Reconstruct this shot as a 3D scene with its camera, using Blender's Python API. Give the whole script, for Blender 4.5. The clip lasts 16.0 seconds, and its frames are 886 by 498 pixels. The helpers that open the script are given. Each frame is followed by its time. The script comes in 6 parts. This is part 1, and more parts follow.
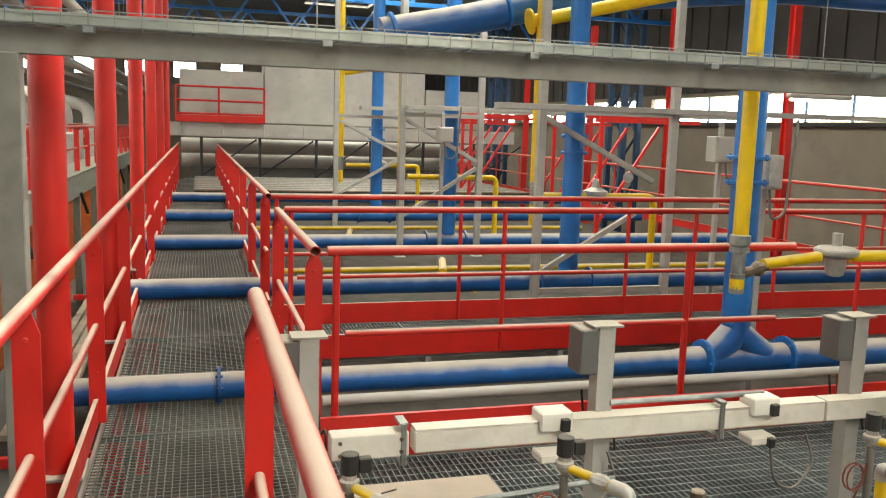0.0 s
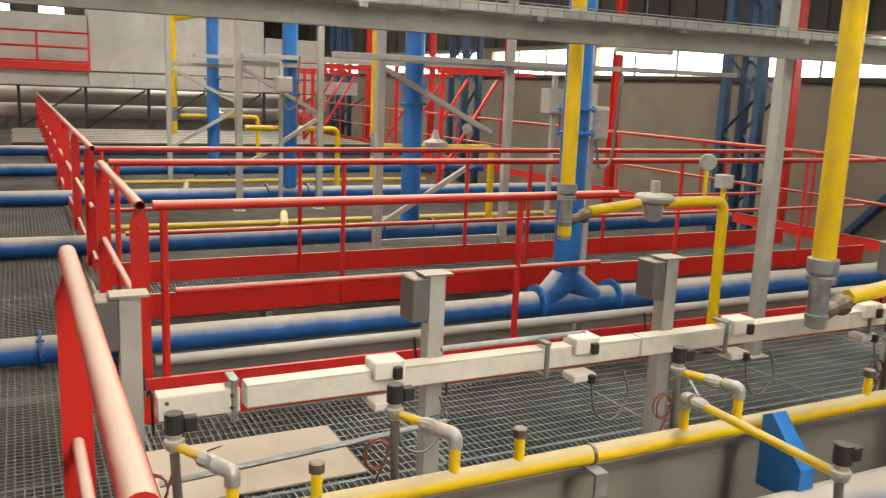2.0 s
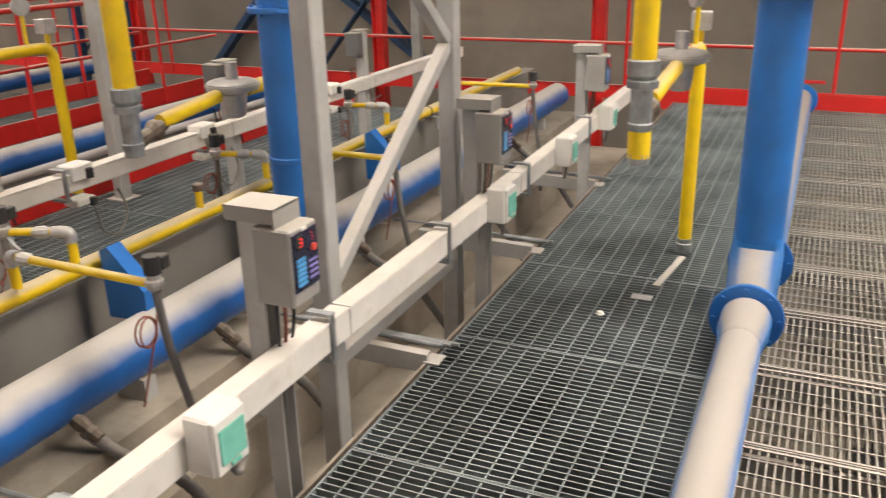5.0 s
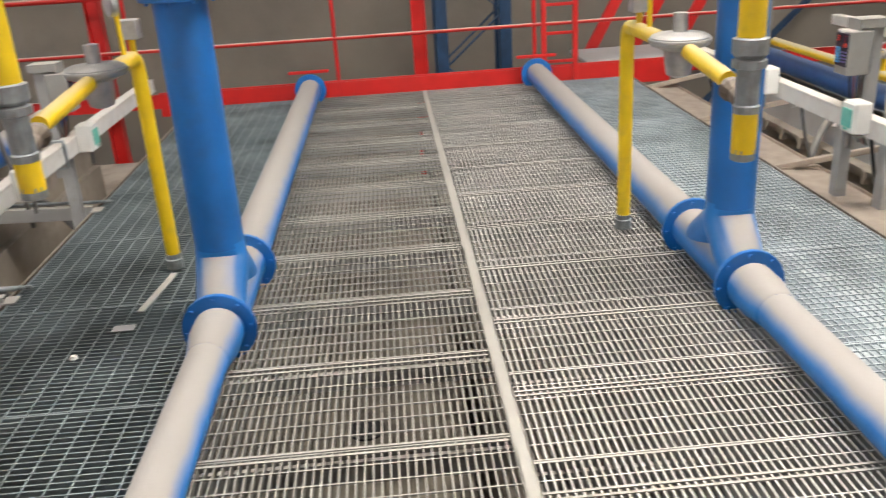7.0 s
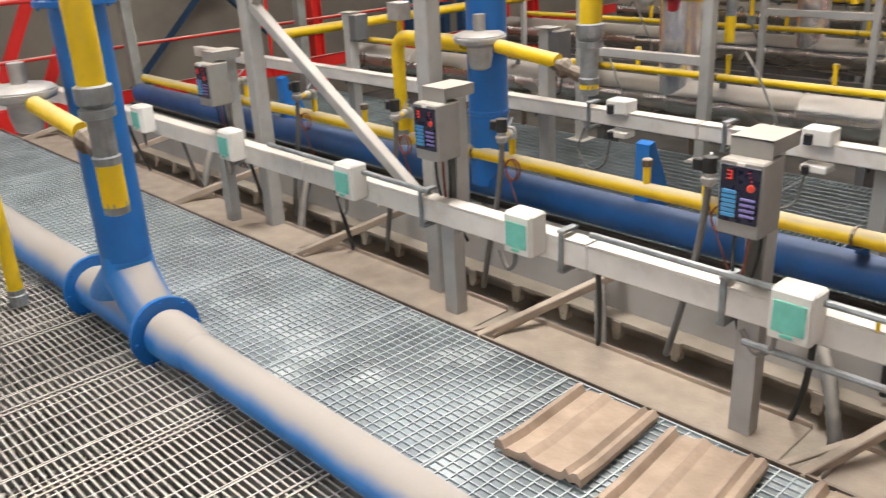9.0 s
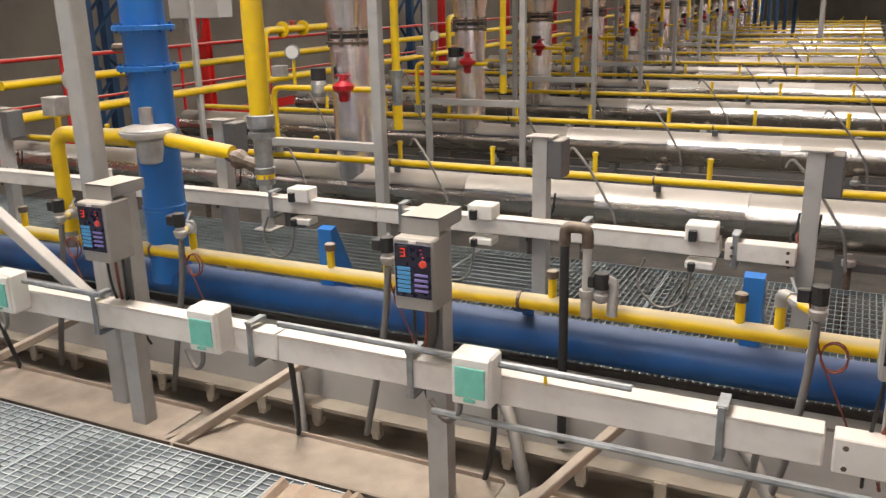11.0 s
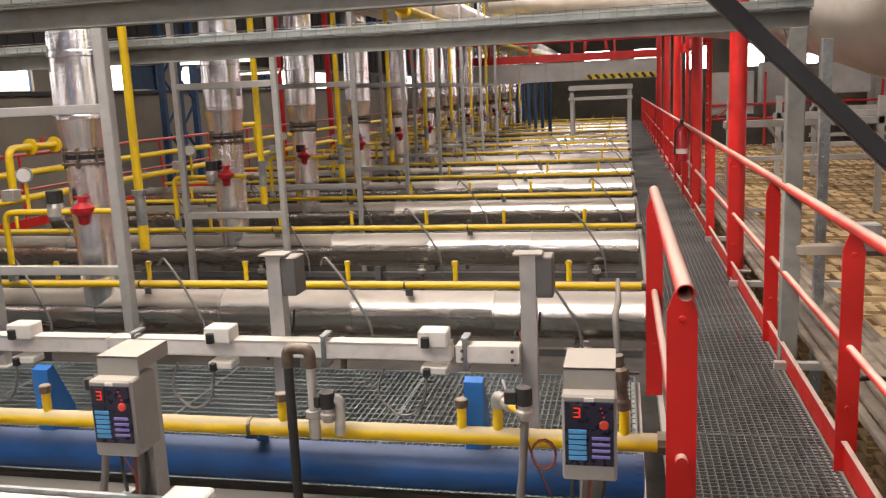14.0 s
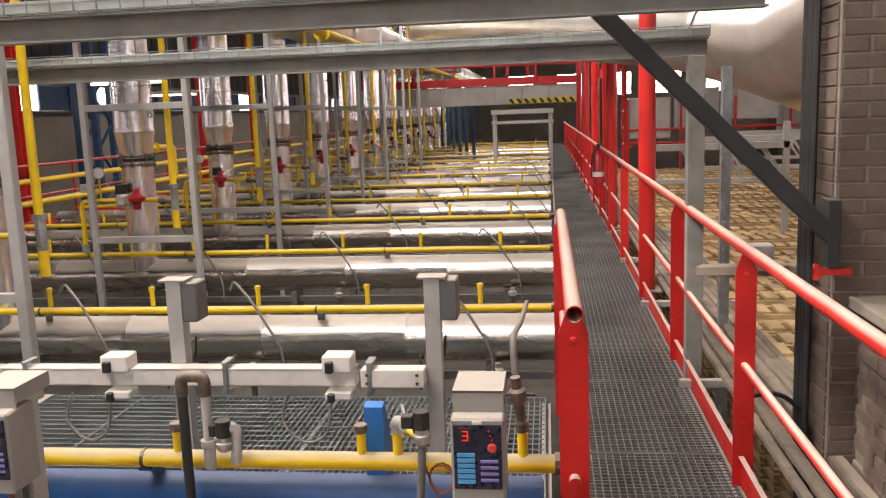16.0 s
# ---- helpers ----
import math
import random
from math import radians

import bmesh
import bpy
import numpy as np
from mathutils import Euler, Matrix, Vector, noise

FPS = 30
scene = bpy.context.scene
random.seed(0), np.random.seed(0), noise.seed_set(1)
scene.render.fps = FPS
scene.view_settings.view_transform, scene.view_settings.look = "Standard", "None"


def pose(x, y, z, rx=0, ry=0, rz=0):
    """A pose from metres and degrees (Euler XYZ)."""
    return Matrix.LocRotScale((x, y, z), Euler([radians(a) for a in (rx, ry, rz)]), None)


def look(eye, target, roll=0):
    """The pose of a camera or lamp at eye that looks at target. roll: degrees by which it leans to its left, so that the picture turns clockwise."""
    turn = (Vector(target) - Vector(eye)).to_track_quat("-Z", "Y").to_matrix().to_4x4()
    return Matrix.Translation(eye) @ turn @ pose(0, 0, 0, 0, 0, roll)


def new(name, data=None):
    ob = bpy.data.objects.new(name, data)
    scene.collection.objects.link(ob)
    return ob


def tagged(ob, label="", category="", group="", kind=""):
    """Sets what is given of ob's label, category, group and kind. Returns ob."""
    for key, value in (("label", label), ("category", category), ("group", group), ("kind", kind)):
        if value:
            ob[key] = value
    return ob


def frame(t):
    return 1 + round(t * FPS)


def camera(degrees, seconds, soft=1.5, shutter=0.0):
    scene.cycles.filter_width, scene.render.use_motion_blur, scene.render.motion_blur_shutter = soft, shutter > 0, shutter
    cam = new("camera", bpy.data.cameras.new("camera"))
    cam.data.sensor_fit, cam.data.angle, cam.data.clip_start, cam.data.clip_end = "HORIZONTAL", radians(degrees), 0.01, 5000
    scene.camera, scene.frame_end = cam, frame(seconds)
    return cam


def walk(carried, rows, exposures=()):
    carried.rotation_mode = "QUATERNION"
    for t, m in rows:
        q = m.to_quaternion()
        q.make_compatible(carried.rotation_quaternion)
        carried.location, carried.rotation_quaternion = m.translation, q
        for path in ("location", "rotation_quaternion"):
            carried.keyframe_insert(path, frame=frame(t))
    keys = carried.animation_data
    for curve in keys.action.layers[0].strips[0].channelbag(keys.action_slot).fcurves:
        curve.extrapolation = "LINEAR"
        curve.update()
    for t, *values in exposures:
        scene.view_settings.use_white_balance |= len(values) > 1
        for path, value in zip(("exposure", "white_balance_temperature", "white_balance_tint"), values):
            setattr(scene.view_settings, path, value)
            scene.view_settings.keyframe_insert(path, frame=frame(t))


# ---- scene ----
cam = camera(55.3, 16.0, soft=1.15, shutter=0.3)
PATH = [
    (0, (-0.442, 0.746, 1.730), (0.116, 2.647, 1.454), 1.8),
    (0.5, (-0.432, 0.734, 1.732), (0.154, 2.624, 1.438), 1.6),
    (1, (-0.419, 0.728, 1.730), (0.234, 2.592, 1.417), 1.6),
    (1.5, (-0.393, 0.715, 1.735), (0.367, 2.533, 1.388), 1.9),
    (2, (-0.378, 0.719, 1.729), (0.509, 2.472, 1.354), 2.3),
    (2.5, (-0.348, 0.701, 1.724), (0.682, 2.371, 1.335), 1.9),
    (3, (-0.310, 0.687, 1.718), (0.896, 2.227, 1.298), 1.4),
    (3.5, (-0.288, 0.666, 1.703), (1.089, 2.030, 1.209), 0.8),
    (4, (-0.269, 0.639, 1.691), (1.253, 1.797, 1.106), 0.3),
    (6.5, (0.069, -0.101, 1.684), (1.917, 0.069, 0.938), -3.7),
    (7, (0.118, -0.217, 1.678), (1.974, -0.309, 0.938), -3.6),
    (7.5, (0.148, -0.317, 1.671), (1.964, -0.712, 0.932), -3.2),
    (8, (0.170, -0.373, 1.671), (1.884, -1.086, 0.927), -4.0),
    (8.5, (0.214, -0.399, 1.673), (1.762, -1.417, 0.917), -4.1),
    (9, (0.236, -0.422, 1.680), (1.608, -1.674, 0.938), -3.0),
    (9.5, (0.256, -0.437, 1.668), (1.448, -1.880, 0.964), -1.7),
    (10, (0.254, -0.447, 1.666), (1.302, -2.015, 1.000), -1.3),
    (12.5, (0.040, -0.509, 1.713), (0.676, -2.352, 1.268), -1.9),
    (13, (-0.003, -0.530, 1.728), (0.560, -2.405, 1.319), -2.0),
    (13.5, (-0.043, -0.553, 1.736), (0.449, -2.454, 1.356), -2.5),
    (14, (-0.076, -0.572, 1.742), (0.339, -2.495, 1.380), -2.5),
    (14.5, (-0.110, -0.585, 1.743), (0.248, -2.521, 1.389), -2.4),
    (15, (-0.144, -0.601, 1.739), (0.172, -2.546, 1.396), -2.2),
    (15.5, (-0.166, -0.599, 1.744), (0.116, -2.551, 1.415), -2.1),
    (16, (-0.182, -0.596, 1.740), (0.067, -2.555, 1.424), -2.1),
]
walk(cam, [(t, look(eye, target, roll)) for t, eye, target, roll in PATH], exposures=[(0, 0.15, 7000, 1), (3.0, 0.2, 7150, 9), (4.5, 0.15, 7050, 13), (6.5, 0.02, 6250, 10), (7.5, -0.12, 6300, 10), (9.2, -0.17, 6350, 11), (12.5, -0.3, 6700, 14), (16, -0.2, 6750, 17)])

# ---- world and light ----
world = bpy.data.worlds.new("world")
scene.world = world
world.use_nodes = True
wn = world.node_tree.nodes
wn.clear()
wout, wbg, wsky = wn.new("ShaderNodeOutputWorld"), wn.new("ShaderNodeBackground"), wn.new("ShaderNodeTexSky")
wsky.sky_type, wsky.sun_disc = "NISHITA", False
wsky.sun_elevation, wsky.sun_rotation = radians(48), radians(70)
wbg.inputs["Strength"].default_value = 0.12
world.node_tree.links.new(wsky.outputs["Color"], wbg.inputs["Color"])
world.node_tree.links.new(wbg.outputs["Background"], wout.inputs["Surface"])


def area_lamp(name, place, target, sx, sy, watts, colour):
    data = bpy.data.lights.new(name, "AREA")
    data.shape, data.size, data.size_y, data.energy, data.color = "RECTANGLE", sx, sy, watts, colour
    ob = new(name, data)
    ob.matrix_world = look(place, target)
    return ob


ROOF = 6.2
SKYLIGHTS = [(2.6, -38.0), (2.6, -26.0), (2.6, -16.0), (3.2, -7.0), (2.9, -2.3), (2.6, 4.5), (3.6, 12.0), (4.4, 21.0), (4.6, 31.0), (-5.5, -14.0), (-5.5, -25.0), (-8.0, 10.0), (-8.0, 24.0)]
for sx, sy in SKYLIGHTS:
    area_lamp("skylight_daylight", (sx, sy, ROOF + 0.1), (sx, sy, 0), 2.4, 4.2, {2.9: 800, 3.2: 520, 3.6: 650, 4.4: 650, 4.6: 650, -5.5: 280, -8.0: 1300}.get(sx, 300 if sy == 4.5 else 650), (1.0, 0.96, 0.9))
sun_data = bpy.data.lights.new("sun", "SUN")
sun_data.energy, sun_data.angle, sun_data.color = 2.5, radians(0.5), (1.0, 0.95, 0.86)
new("sun", sun_data).matrix_world = look((10, 3.6, 11.6), (0, 0, 0))


# ---- materials ----
def material(name, base, rough=0.5, metal=0.0, scale=6.0, vary=0.25, bump=0.15, fine=60.0, dust=0.0, dust_colour=(0.55, 0.47, 0.38), stain=None, stain_amount=0.0, spec=0.5, dust_from=0.35, wobble=0.3, streak=None):
    m = bpy.data.materials.new(name)
    m.use_nodes = True
    nt = m.node_tree
    n, lk = nt.nodes, nt.links
    b = n["Principled BSDF"]
    b.inputs["Metallic"].default_value = metal
    b.inputs["Specular IOR Level"].default_value = spec
    co = n.new("ShaderNodeTexCoord")
    geo = n.new("ShaderNodeNewGeometry")
    big, small = n.new("ShaderNodeTexNoise"), n.new("ShaderNodeTexNoise")
    big.inputs["Scale"].default_value, big.inputs["Detail"].default_value = scale, 6
    small.inputs["Scale"].default_value, small.inputs["Detail"].default_value = fine, 4
    lk.new(geo.outputs["Position"], big.inputs["Vector"])
    lk.new(geo.outputs["Position"], small.inputs["Vector"])
    ramp = n.new("ShaderNodeValToRGB")
    ramp.color_ramp.elements[0].position, ramp.color_ramp.elements[1].position = 0.3, 0.72
    ramp.color_ramp.elements[0].color = (*[c * (1 - vary) for c in base], 1)
    ramp.color_ramp.elements[1].color = (*[min(1, c * (1 + vary * 0.6)) for c in base], 1)
    lk.new(big.outputs["Fac"], ramp.inputs["Fac"])
    colour = ramp.outputs["Color"]

    def mixed(fac, a, second):
        mx = n.new("ShaderNodeMix")
        mx.data_type = "RGBA"
        lk.new(fac, mx.inputs["Factor"])
        lk.new(a, mx.inputs["A"])
        if isinstance(second, tuple):
            mx.inputs["B"].default_value = (*second, 1)
        else:
            lk.new(second, mx.inputs["B"])
        return mx.outputs["Result"]

    def ranged(value, lo, hi, top=1.0):
        r = n.new("ShaderNodeMapRange")
        r.inputs["From Min"].default_value, r.inputs["From Max"].default_value, r.inputs["To Max"].default_value = lo, hi, top
        lk.new(value, r.inputs["Value"])
        return r.outputs["Result"]

    def times(a, c):
        t = n.new("ShaderNodeMath")
        t.operation = "MULTIPLY"
        lk.new(a, t.inputs[0])
        lk.new(c, t.inputs[1])
        return t.outputs[0]

    rough_socket = ranged(small.outputs["Fac"], 0.2, 0.8, 1.0)
    rr = n.new("ShaderNodeMapRange")
    spread = 0.02 if metal == 1.0 else 0.1
    rr.inputs["To Min"].default_value, rr.inputs["To Max"].default_value = max(0.03, rough - spread), min(1, rough + spread)
    lk.new(rough_socket, rr.inputs["Value"])
    rough_out = rr.outputs["Result"]
    if stain:
        sn = n.new("ShaderNodeTexNoise")
        sn.inputs["Scale"].default_value, sn.inputs["Detail"].default_value = scale * 2.3, 8
        lk.new(geo.outputs["Position"], sn.inputs["Vector"])
        colour = mixed(ranged(sn.outputs["Fac"], 0.52, 0.7, stain_amount), colour, stain)
    if dust > 0:
        sep = n.new("ShaderNodeSeparateXYZ")
        lk.new(geo.outputs["Normal"], sep.inputs[0])
        up = n.new("ShaderNodeMath")
        up.operation = "ADD"
        wob = n.new("ShaderNodeMath")
        wob.operation = "MULTIPLY_ADD"
        lk.new(big.outputs["Fac"], wob.inputs[0])
        wob.inputs[1].default_value, wob.inputs[2].default_value = wobble, -wobble / 2
        lk.new(sep.outputs["Z"], up.inputs[0])
        lk.new(wob.outputs[0], up.inputs[1])
        fac = ranged(up.outputs[0], dust_from, dust_from + 0.55, dust)
        colour = mixed(fac, colour, dust_colour)
        mr = n.new("ShaderNodeMix")
        lk.new(fac, mr.inputs["Factor"])
        lk.new(rough_out, mr.inputs["A"])
        mr.inputs["B"].default_value = 0.95
        rough_out = mr.outputs["Result"]
        if metal > 0:
            mm = n.new("ShaderNodeMix")
            lk.new(fac, mm.inputs["Factor"])
            mm.inputs["A"].default_value, mm.inputs["B"].default_value = metal, 0.0
            lk.new(mm.outputs["Result"], b.inputs["Metallic"])
    lk.new(colour, b.inputs["Base Color"])
    lk.new(rough_out, b.inputs["Roughness"])
    if streak:
        # rolled sheet: faint waves drawn out along one axis
        mp = n.new("ShaderNodeMapping")
        mp.inputs["Scale"].default_value = streak
        lk.new(co.outputs["Object"], mp.inputs["Vector"])
        lk.new(mp.outputs["Vector"], small.inputs["Vector"])
    if bump > 0:
        bp = n.new("ShaderNodeBump")
        bp.inputs["Strength"].default_value, bp.inputs["Distance"].default_value = bump, 0.016 if streak else 0.004
        lk.new(small.outputs["Fac"], bp.inputs["Height"])
        lk.new(bp.outputs["Normal"], b.inputs["Normal"])
    return m


def glow(name, colour, strength):
    m = bpy.data.materials.new(name)
    m.use_nodes = True
    b = m.node_tree.nodes["Principled BSDF"]
    b.inputs["Base Color"].default_value = (*colour, 1)
    b.inputs["Emission Color"].default_value = (*colour, 1)
    b.inputs["Emission Strength"].default_value = strength
    return m


DUST = (0.52, 0.44, 0.35)
BEAM = material("grey_beam_paint", (0.25, 0.243, 0.22), 0.5, vary=0.2, dust=0.6, dust_colour=(0.42, 0.39, 0.33), stain=(0.16, 0.15, 0.13), stain_amount=0.4)
RED = material("red_paint", (0.60, 0.018, 0.014), 0.4, vary=0.1, stain=(0.45, 0.03, 0.02), stain_amount=0.06, bump=0.0, fine=9)
RED_RAIL = material("red_paint_handrail", (0.57, 0.024, 0.018), 0.4, vary=0.15, dust=0.9, dust_colour=(0.60, 0.49, 0.40), dust_from=0.36)
BLUE = material("blue_paint", (0.01, 0.105, 0.35), 0.4, vary=0.25, dust=0.92, dust_colour=(0.46, 0.41, 0.34), dust_from=0.3, wobble=0.5)
BLUE_DECK = material("blue_paint_on_the_deck", (0.025, 0.22, 0.62), 0.36, vary=0.15, dust=0.93, dust_colour=(0.42, 0.36, 0.285), dust_from=0.16, wobble=0.45)
# blue paint and its dust, both darkened for the shadow under the gas manifold
BLUE_SHADED = material("blue_paint_shaded", (0.008, 0.075, 0.245), 0.4, vary=0.25, dust=0.5, dust_colour=(0.16, 0.15, 0.14), dust_from=0.5, stain=(0.02, 0.08, 0.22), stain_amount=0.4)
BLUE_CLEAN = material("blue_paint_clean", (0.013, 0.15, 0.47), 0.4, vary=0.15, stain=(0.03, 0.12, 0.3), stain_amount=0.3)
NAVY = material("dark_blue_steel", (0.02, 0.06, 0.13), 0.6, vary=0.3)
YELLOW_DUSTY = material("dusty_yellow_paint", (0.78, 0.51, 0.008), 0.45, vary=0.12, dust=0.88, dust_colour=(0.43, 0.36, 0.25), stain=(0.5, 0.34, 0.05), stain_amount=0.3, dust_from=0.18, wobble=0.5)
YELLOW = material("yellow_paint", (0.80, 0.53, 0.006), 0.4, vary=0.1, dust=0.75, dust_colour=(0.46, 0.36, 0.22), stain=(0.5, 0.34, 0.05), stain_amount=0.3, dust_from=0.4)
WHITE = material("white_painted_steel", (0.72, 0.68, 0.62), 0.5, vary=0.1, dust=0.6, dust_colour=(0.6, 0.52, 0.43), stain=(0.5, 0.43, 0.35), stain_amount=0.35)
PLASTIC = material("white_plastic", (0.75, 0.72, 0.66), 0.4, vary=0.06, dust=0.5, dust_colour=(0.62, 0.56, 0.47), bump=0.03)
GREY = material("grey_painted_steel", (0.40, 0.39, 0.365), 0.5, vary=0.12, dust=0.6, dust_colour=(0.55, 0.48, 0.4), stain=(0.3, 0.26, 0.22), stain_amount=0.3)
CASE = material("beige_grey_enclosure", (0.3, 0.285, 0.26), 0.5, vary=0.12, dust=0.6, dust_colour=(0.55, 0.48, 0.39), stain=(0.25, 0.22, 0.19), stain_amount=0.3)
DARKGREY = material("grey_enclosure", (0.12, 0.118, 0.115), 0.45, vary=0.12, dust=0.6, dust_colour=(0.5, 0.43, 0.35))
GALV = material("galvanised_steel", (0.34, 0.36, 0.36), 0.45, metal=0.75, scale=14, vary=0.35, dust=0.35, dust_colour=(0.42, 0.41, 0.38), stain=(0.25, 0.22, 0.18), stain_amount=0.4)
GRATE = material("galvanised_grating", (0.24, 0.28, 0.285), 0.5, metal=0.35, scale=2.2, vary=0.5, dust=0.4, dust_colour=(0.36, 0.375, 0.35), fine=120)
GRATE_WALK = material("worn_walkway_grating", (0.165, 0.17, 0.16), 0.6, metal=0.1, scale=1.2, vary=0.5, dust=0.35, dust_colour=(0.34, 0.32, 0.28), fine=120)
CAKE = material("caked_pale_dust", (0.25, 0.275, 0.28), 0.75, scale=1.7, vary=0.65, bump=0.4, fine=60, stain=(0.58, 0.61, 0.6), stain_amount=0.85)
GRATE_PALE = material("dusty_galvanised_grating", (0.38, 0.43, 0.44), 0.45, metal=0.4, scale=2.4, vary=0.5, dust=0.85, dust_colour=(0.58, 0.61, 0.59), fine=90, stain=(0.2, 0.23, 0.24), stain_amount=0.6)
# dusty grating, brightened in colour for the sun patch on the south half
GRATE_DUSTY_LIT = material("dusty_grating_lit", (0.34, 0.325, 0.295), 0.6, metal=0.3, scale=1.6, vary=0.5, dust=0.82, dust_colour=(0.67, 0.62, 0.54), fine=120)
SILVER = material("polished_steel_cladding", (0.62, 0.58, 0.53), 0.27, metal=1.0, scale=2.5, vary=0.1, fine=9, bump=0.12, dust=0.62, dust_colour=(0.34, 0.285, 0.225), dust_from=0.4, wobble=0.3, streak=(0.25, 1.0, 1.0))
CLAD = material("large_duct_cladding", (0.8, 0.76, 0.7), 0.36, metal=0.9, scale=1.5, vary=0.15, fine=20, bump=0.05, stain=(0.6, 0.52, 0.42), stain_amount=0.4)
DUCT = material("stainless_duct", (0.9, 0.9, 0.92), 0.24, metal=1.0, scale=3, vary=0.08, fine=24, bump=0.06, streak=(1.0, 1.0, 0.04))
RUST = material("rusty_fitting", (0.16, 0.12, 0.09), 0.65, metal=0.5, scale=30, vary=0.4, dust=0.5, dust_colour=DUST)
ALU = material("cast_aluminium", (0.5, 0.49, 0.47), 0.42, metal=0.7, scale=20, vary=0.2, dust=0.4, dust_colour=DUST)
BLACK = material("black_rubber", (0.02, 0.02, 0.02), 0.6, vary=0.3, dust=0.25, dust_colour=(0.3, 0.26, 0.22))
CABLE = material("grey_cable", (0.16, 0.15, 0.14), 0.6, vary=0.2, dust=0.4, dust_colour=DUST)
CABLE_RED = material("brown_red_cable", (0.2, 0.05, 0.03), 0.6, vary=0.2)
TRAY = material("pale_galvanised_sheet", (0.46, 0.49, 0.45), 0.45, metal=0.4, scale=5, vary=0.25, stain=(0.3, 0.3, 0.27), stain_amount=0.4)
CLAY = material("dusty_kiln_top", (0.175, 0.145, 0.108), 0.95, scale=3, vary=0.4, stain=(0.05, 0.042, 0.034), stain_amount=0.8, bump=0.5, fine=40)
PANEL = material("pale_grey_panel", (0.46, 0.44, 0.41), 0.55, scale=1.5, vary=0.15, stain=(0.35, 0.32, 0.28), stain_amount=0.4)
TILE = material("dusty_clay_tile", (0.42, 0.34, 0.265), 0.9, scale=8, vary=0.18, bump=0.4, stain=(0.38, 0.29, 0.22), stain_amount=0.3)
PITWALL = material("dusty_tan_pit_wall", (0.23, 0.21, 0.18), 0.7, scale=1.5, vary=0.25, stain=(0.2, 0.175, 0.14), stain_amount=0.6)
CARD = material("cardboard", (0.5, 0.42, 0.34), 0.85, scale=4, vary=0.12)
CONCRETE = material("hall_wall_concrete", (0.26, 0.222, 0.176), 0.9, scale=0.7, vary=0.25, stain=(0.2, 0.17, 0.14), stain_amount=0.6, bump=0.3, fine=25)
ROOFING = material("dark_roof_sheet", (0.055, 0.05, 0.045), 0.8, scale=1.0, vary=0.3)
FLOOR = material("factory_floor", (0.07, 0.065, 0.06), 0.85, scale=0.8, vary=0.4, stain=(0.05, 0.045, 0.04), stain_amount=0.6)
ROOF_TILE = material("brown_clay_roof_tile", (0.43, 0.32, 0.235), 0.9, scale=6, vary=0.25, bump=0.4, stain=(0.3, 0.2, 0.14), stain_amount=0.4)
# pale brick with the pier's shade put into a darker base colour
BRICK = material("pale_brick_shaded", (0.125, 0.088, 0.068), 0.85, scale=5, vary=0.25, bump=0.4, stain=(0.2, 0.145, 0.11), stain_amount=0.4)
MORTAR = material("mortar", (0.19, 0.16, 0.135), 0.95, scale=8, vary=0.2)
WOOD = material("pale_pallet_wood", (0.5, 0.345, 0.17), 0.8, scale=3, vary=0.3, stain=(0.25, 0.17, 0.1), stain_amount=0.4)
OLDWOOD = material("grey_old_wood", (0.26, 0.21, 0.16), 0.9, scale=4, vary=0.35, stain=(0.12, 0.1, 0.08), stain_amount=0.5, bump=0.4)
SCREEN = material("dark_blue_panel", (0.015, 0.015, 0.035), 0.3, vary=0.1, bump=0.0)
KEYBLUE = material("pale_blue_key", (0.08, 0.33, 0.62), 0.4, vary=0.05, bump=0.0)
KEYLILAC = material("lilac_key", (0.25, 0.2, 0.5), 0.4, vary=0.05, bump=0.0)
VALVE_RED = material("dark_red_valve", (0.42, 0.012, 0.02), 0.35, vary=0.1)
BUTTON = material("red_button", (0.7, 0.07, 0.04), 0.35, vary=0.05, bump=0.0)
LED = glow("red_led", (1.0, 0.03, 0.03), 0.6)
TUBE = glow("fluorescent_tube", (1.0, 0.96, 0.88), 4.0)
WINDOW_GLOW = glow("daylight_pane", (1.0, 0.97, 0.93), 8.0)
GREEN_WINDOW = material("green_window", (0.2, 0.56, 0.44), 0.12, vary=0.12, scale=25, bump=0.0)
# kiln clay darkened: the shade under pipes and walkway is in the colour
SHADED_CLAY = material("shaded_kiln_roof", (0.07, 0.06, 0.05), 0.95, scale=2.5, vary=0.45, stain=(0.03, 0.026, 0.022), stain_amount=0.6, bump=0.5, fine=40)
BLACKSTEEL = material("black_painted_steel", (0.022, 0.022, 0.024), 0.45, vary=0.3, dust=0.3, dust_colour=(0.25, 0.22, 0.19))
SAND = material("sandy_kiln_dust", (0.36, 0.305, 0.24), 0.95, scale=2.2, vary=0.3, stain=(0.2, 0.165, 0.125), stain_amount=0.5, bump=0.5, fine=45)
# same dusty grating, coloured dimmer for the half outside the sun patch
GRATE_DUSTY_DIM = material("dusty_grating_dim", (0.27, 0.255, 0.225), 0.55, metal=0.3, scale=1.6, vary=0.5, dust=0.7, dust_colour=(0.56, 0.51, 0.43), fine=120)
DARK = material("dark_void", (0.03, 0.028, 0.025), 0.9)


# ---- builders ----
def empty(name, place=(0, 0, 0), label="", category="", group="", kind=""):
    ob = new(name)
    ob.empty_display_size = 0.1
    ob.location = place
    return tagged(ob, label, category, group, kind)


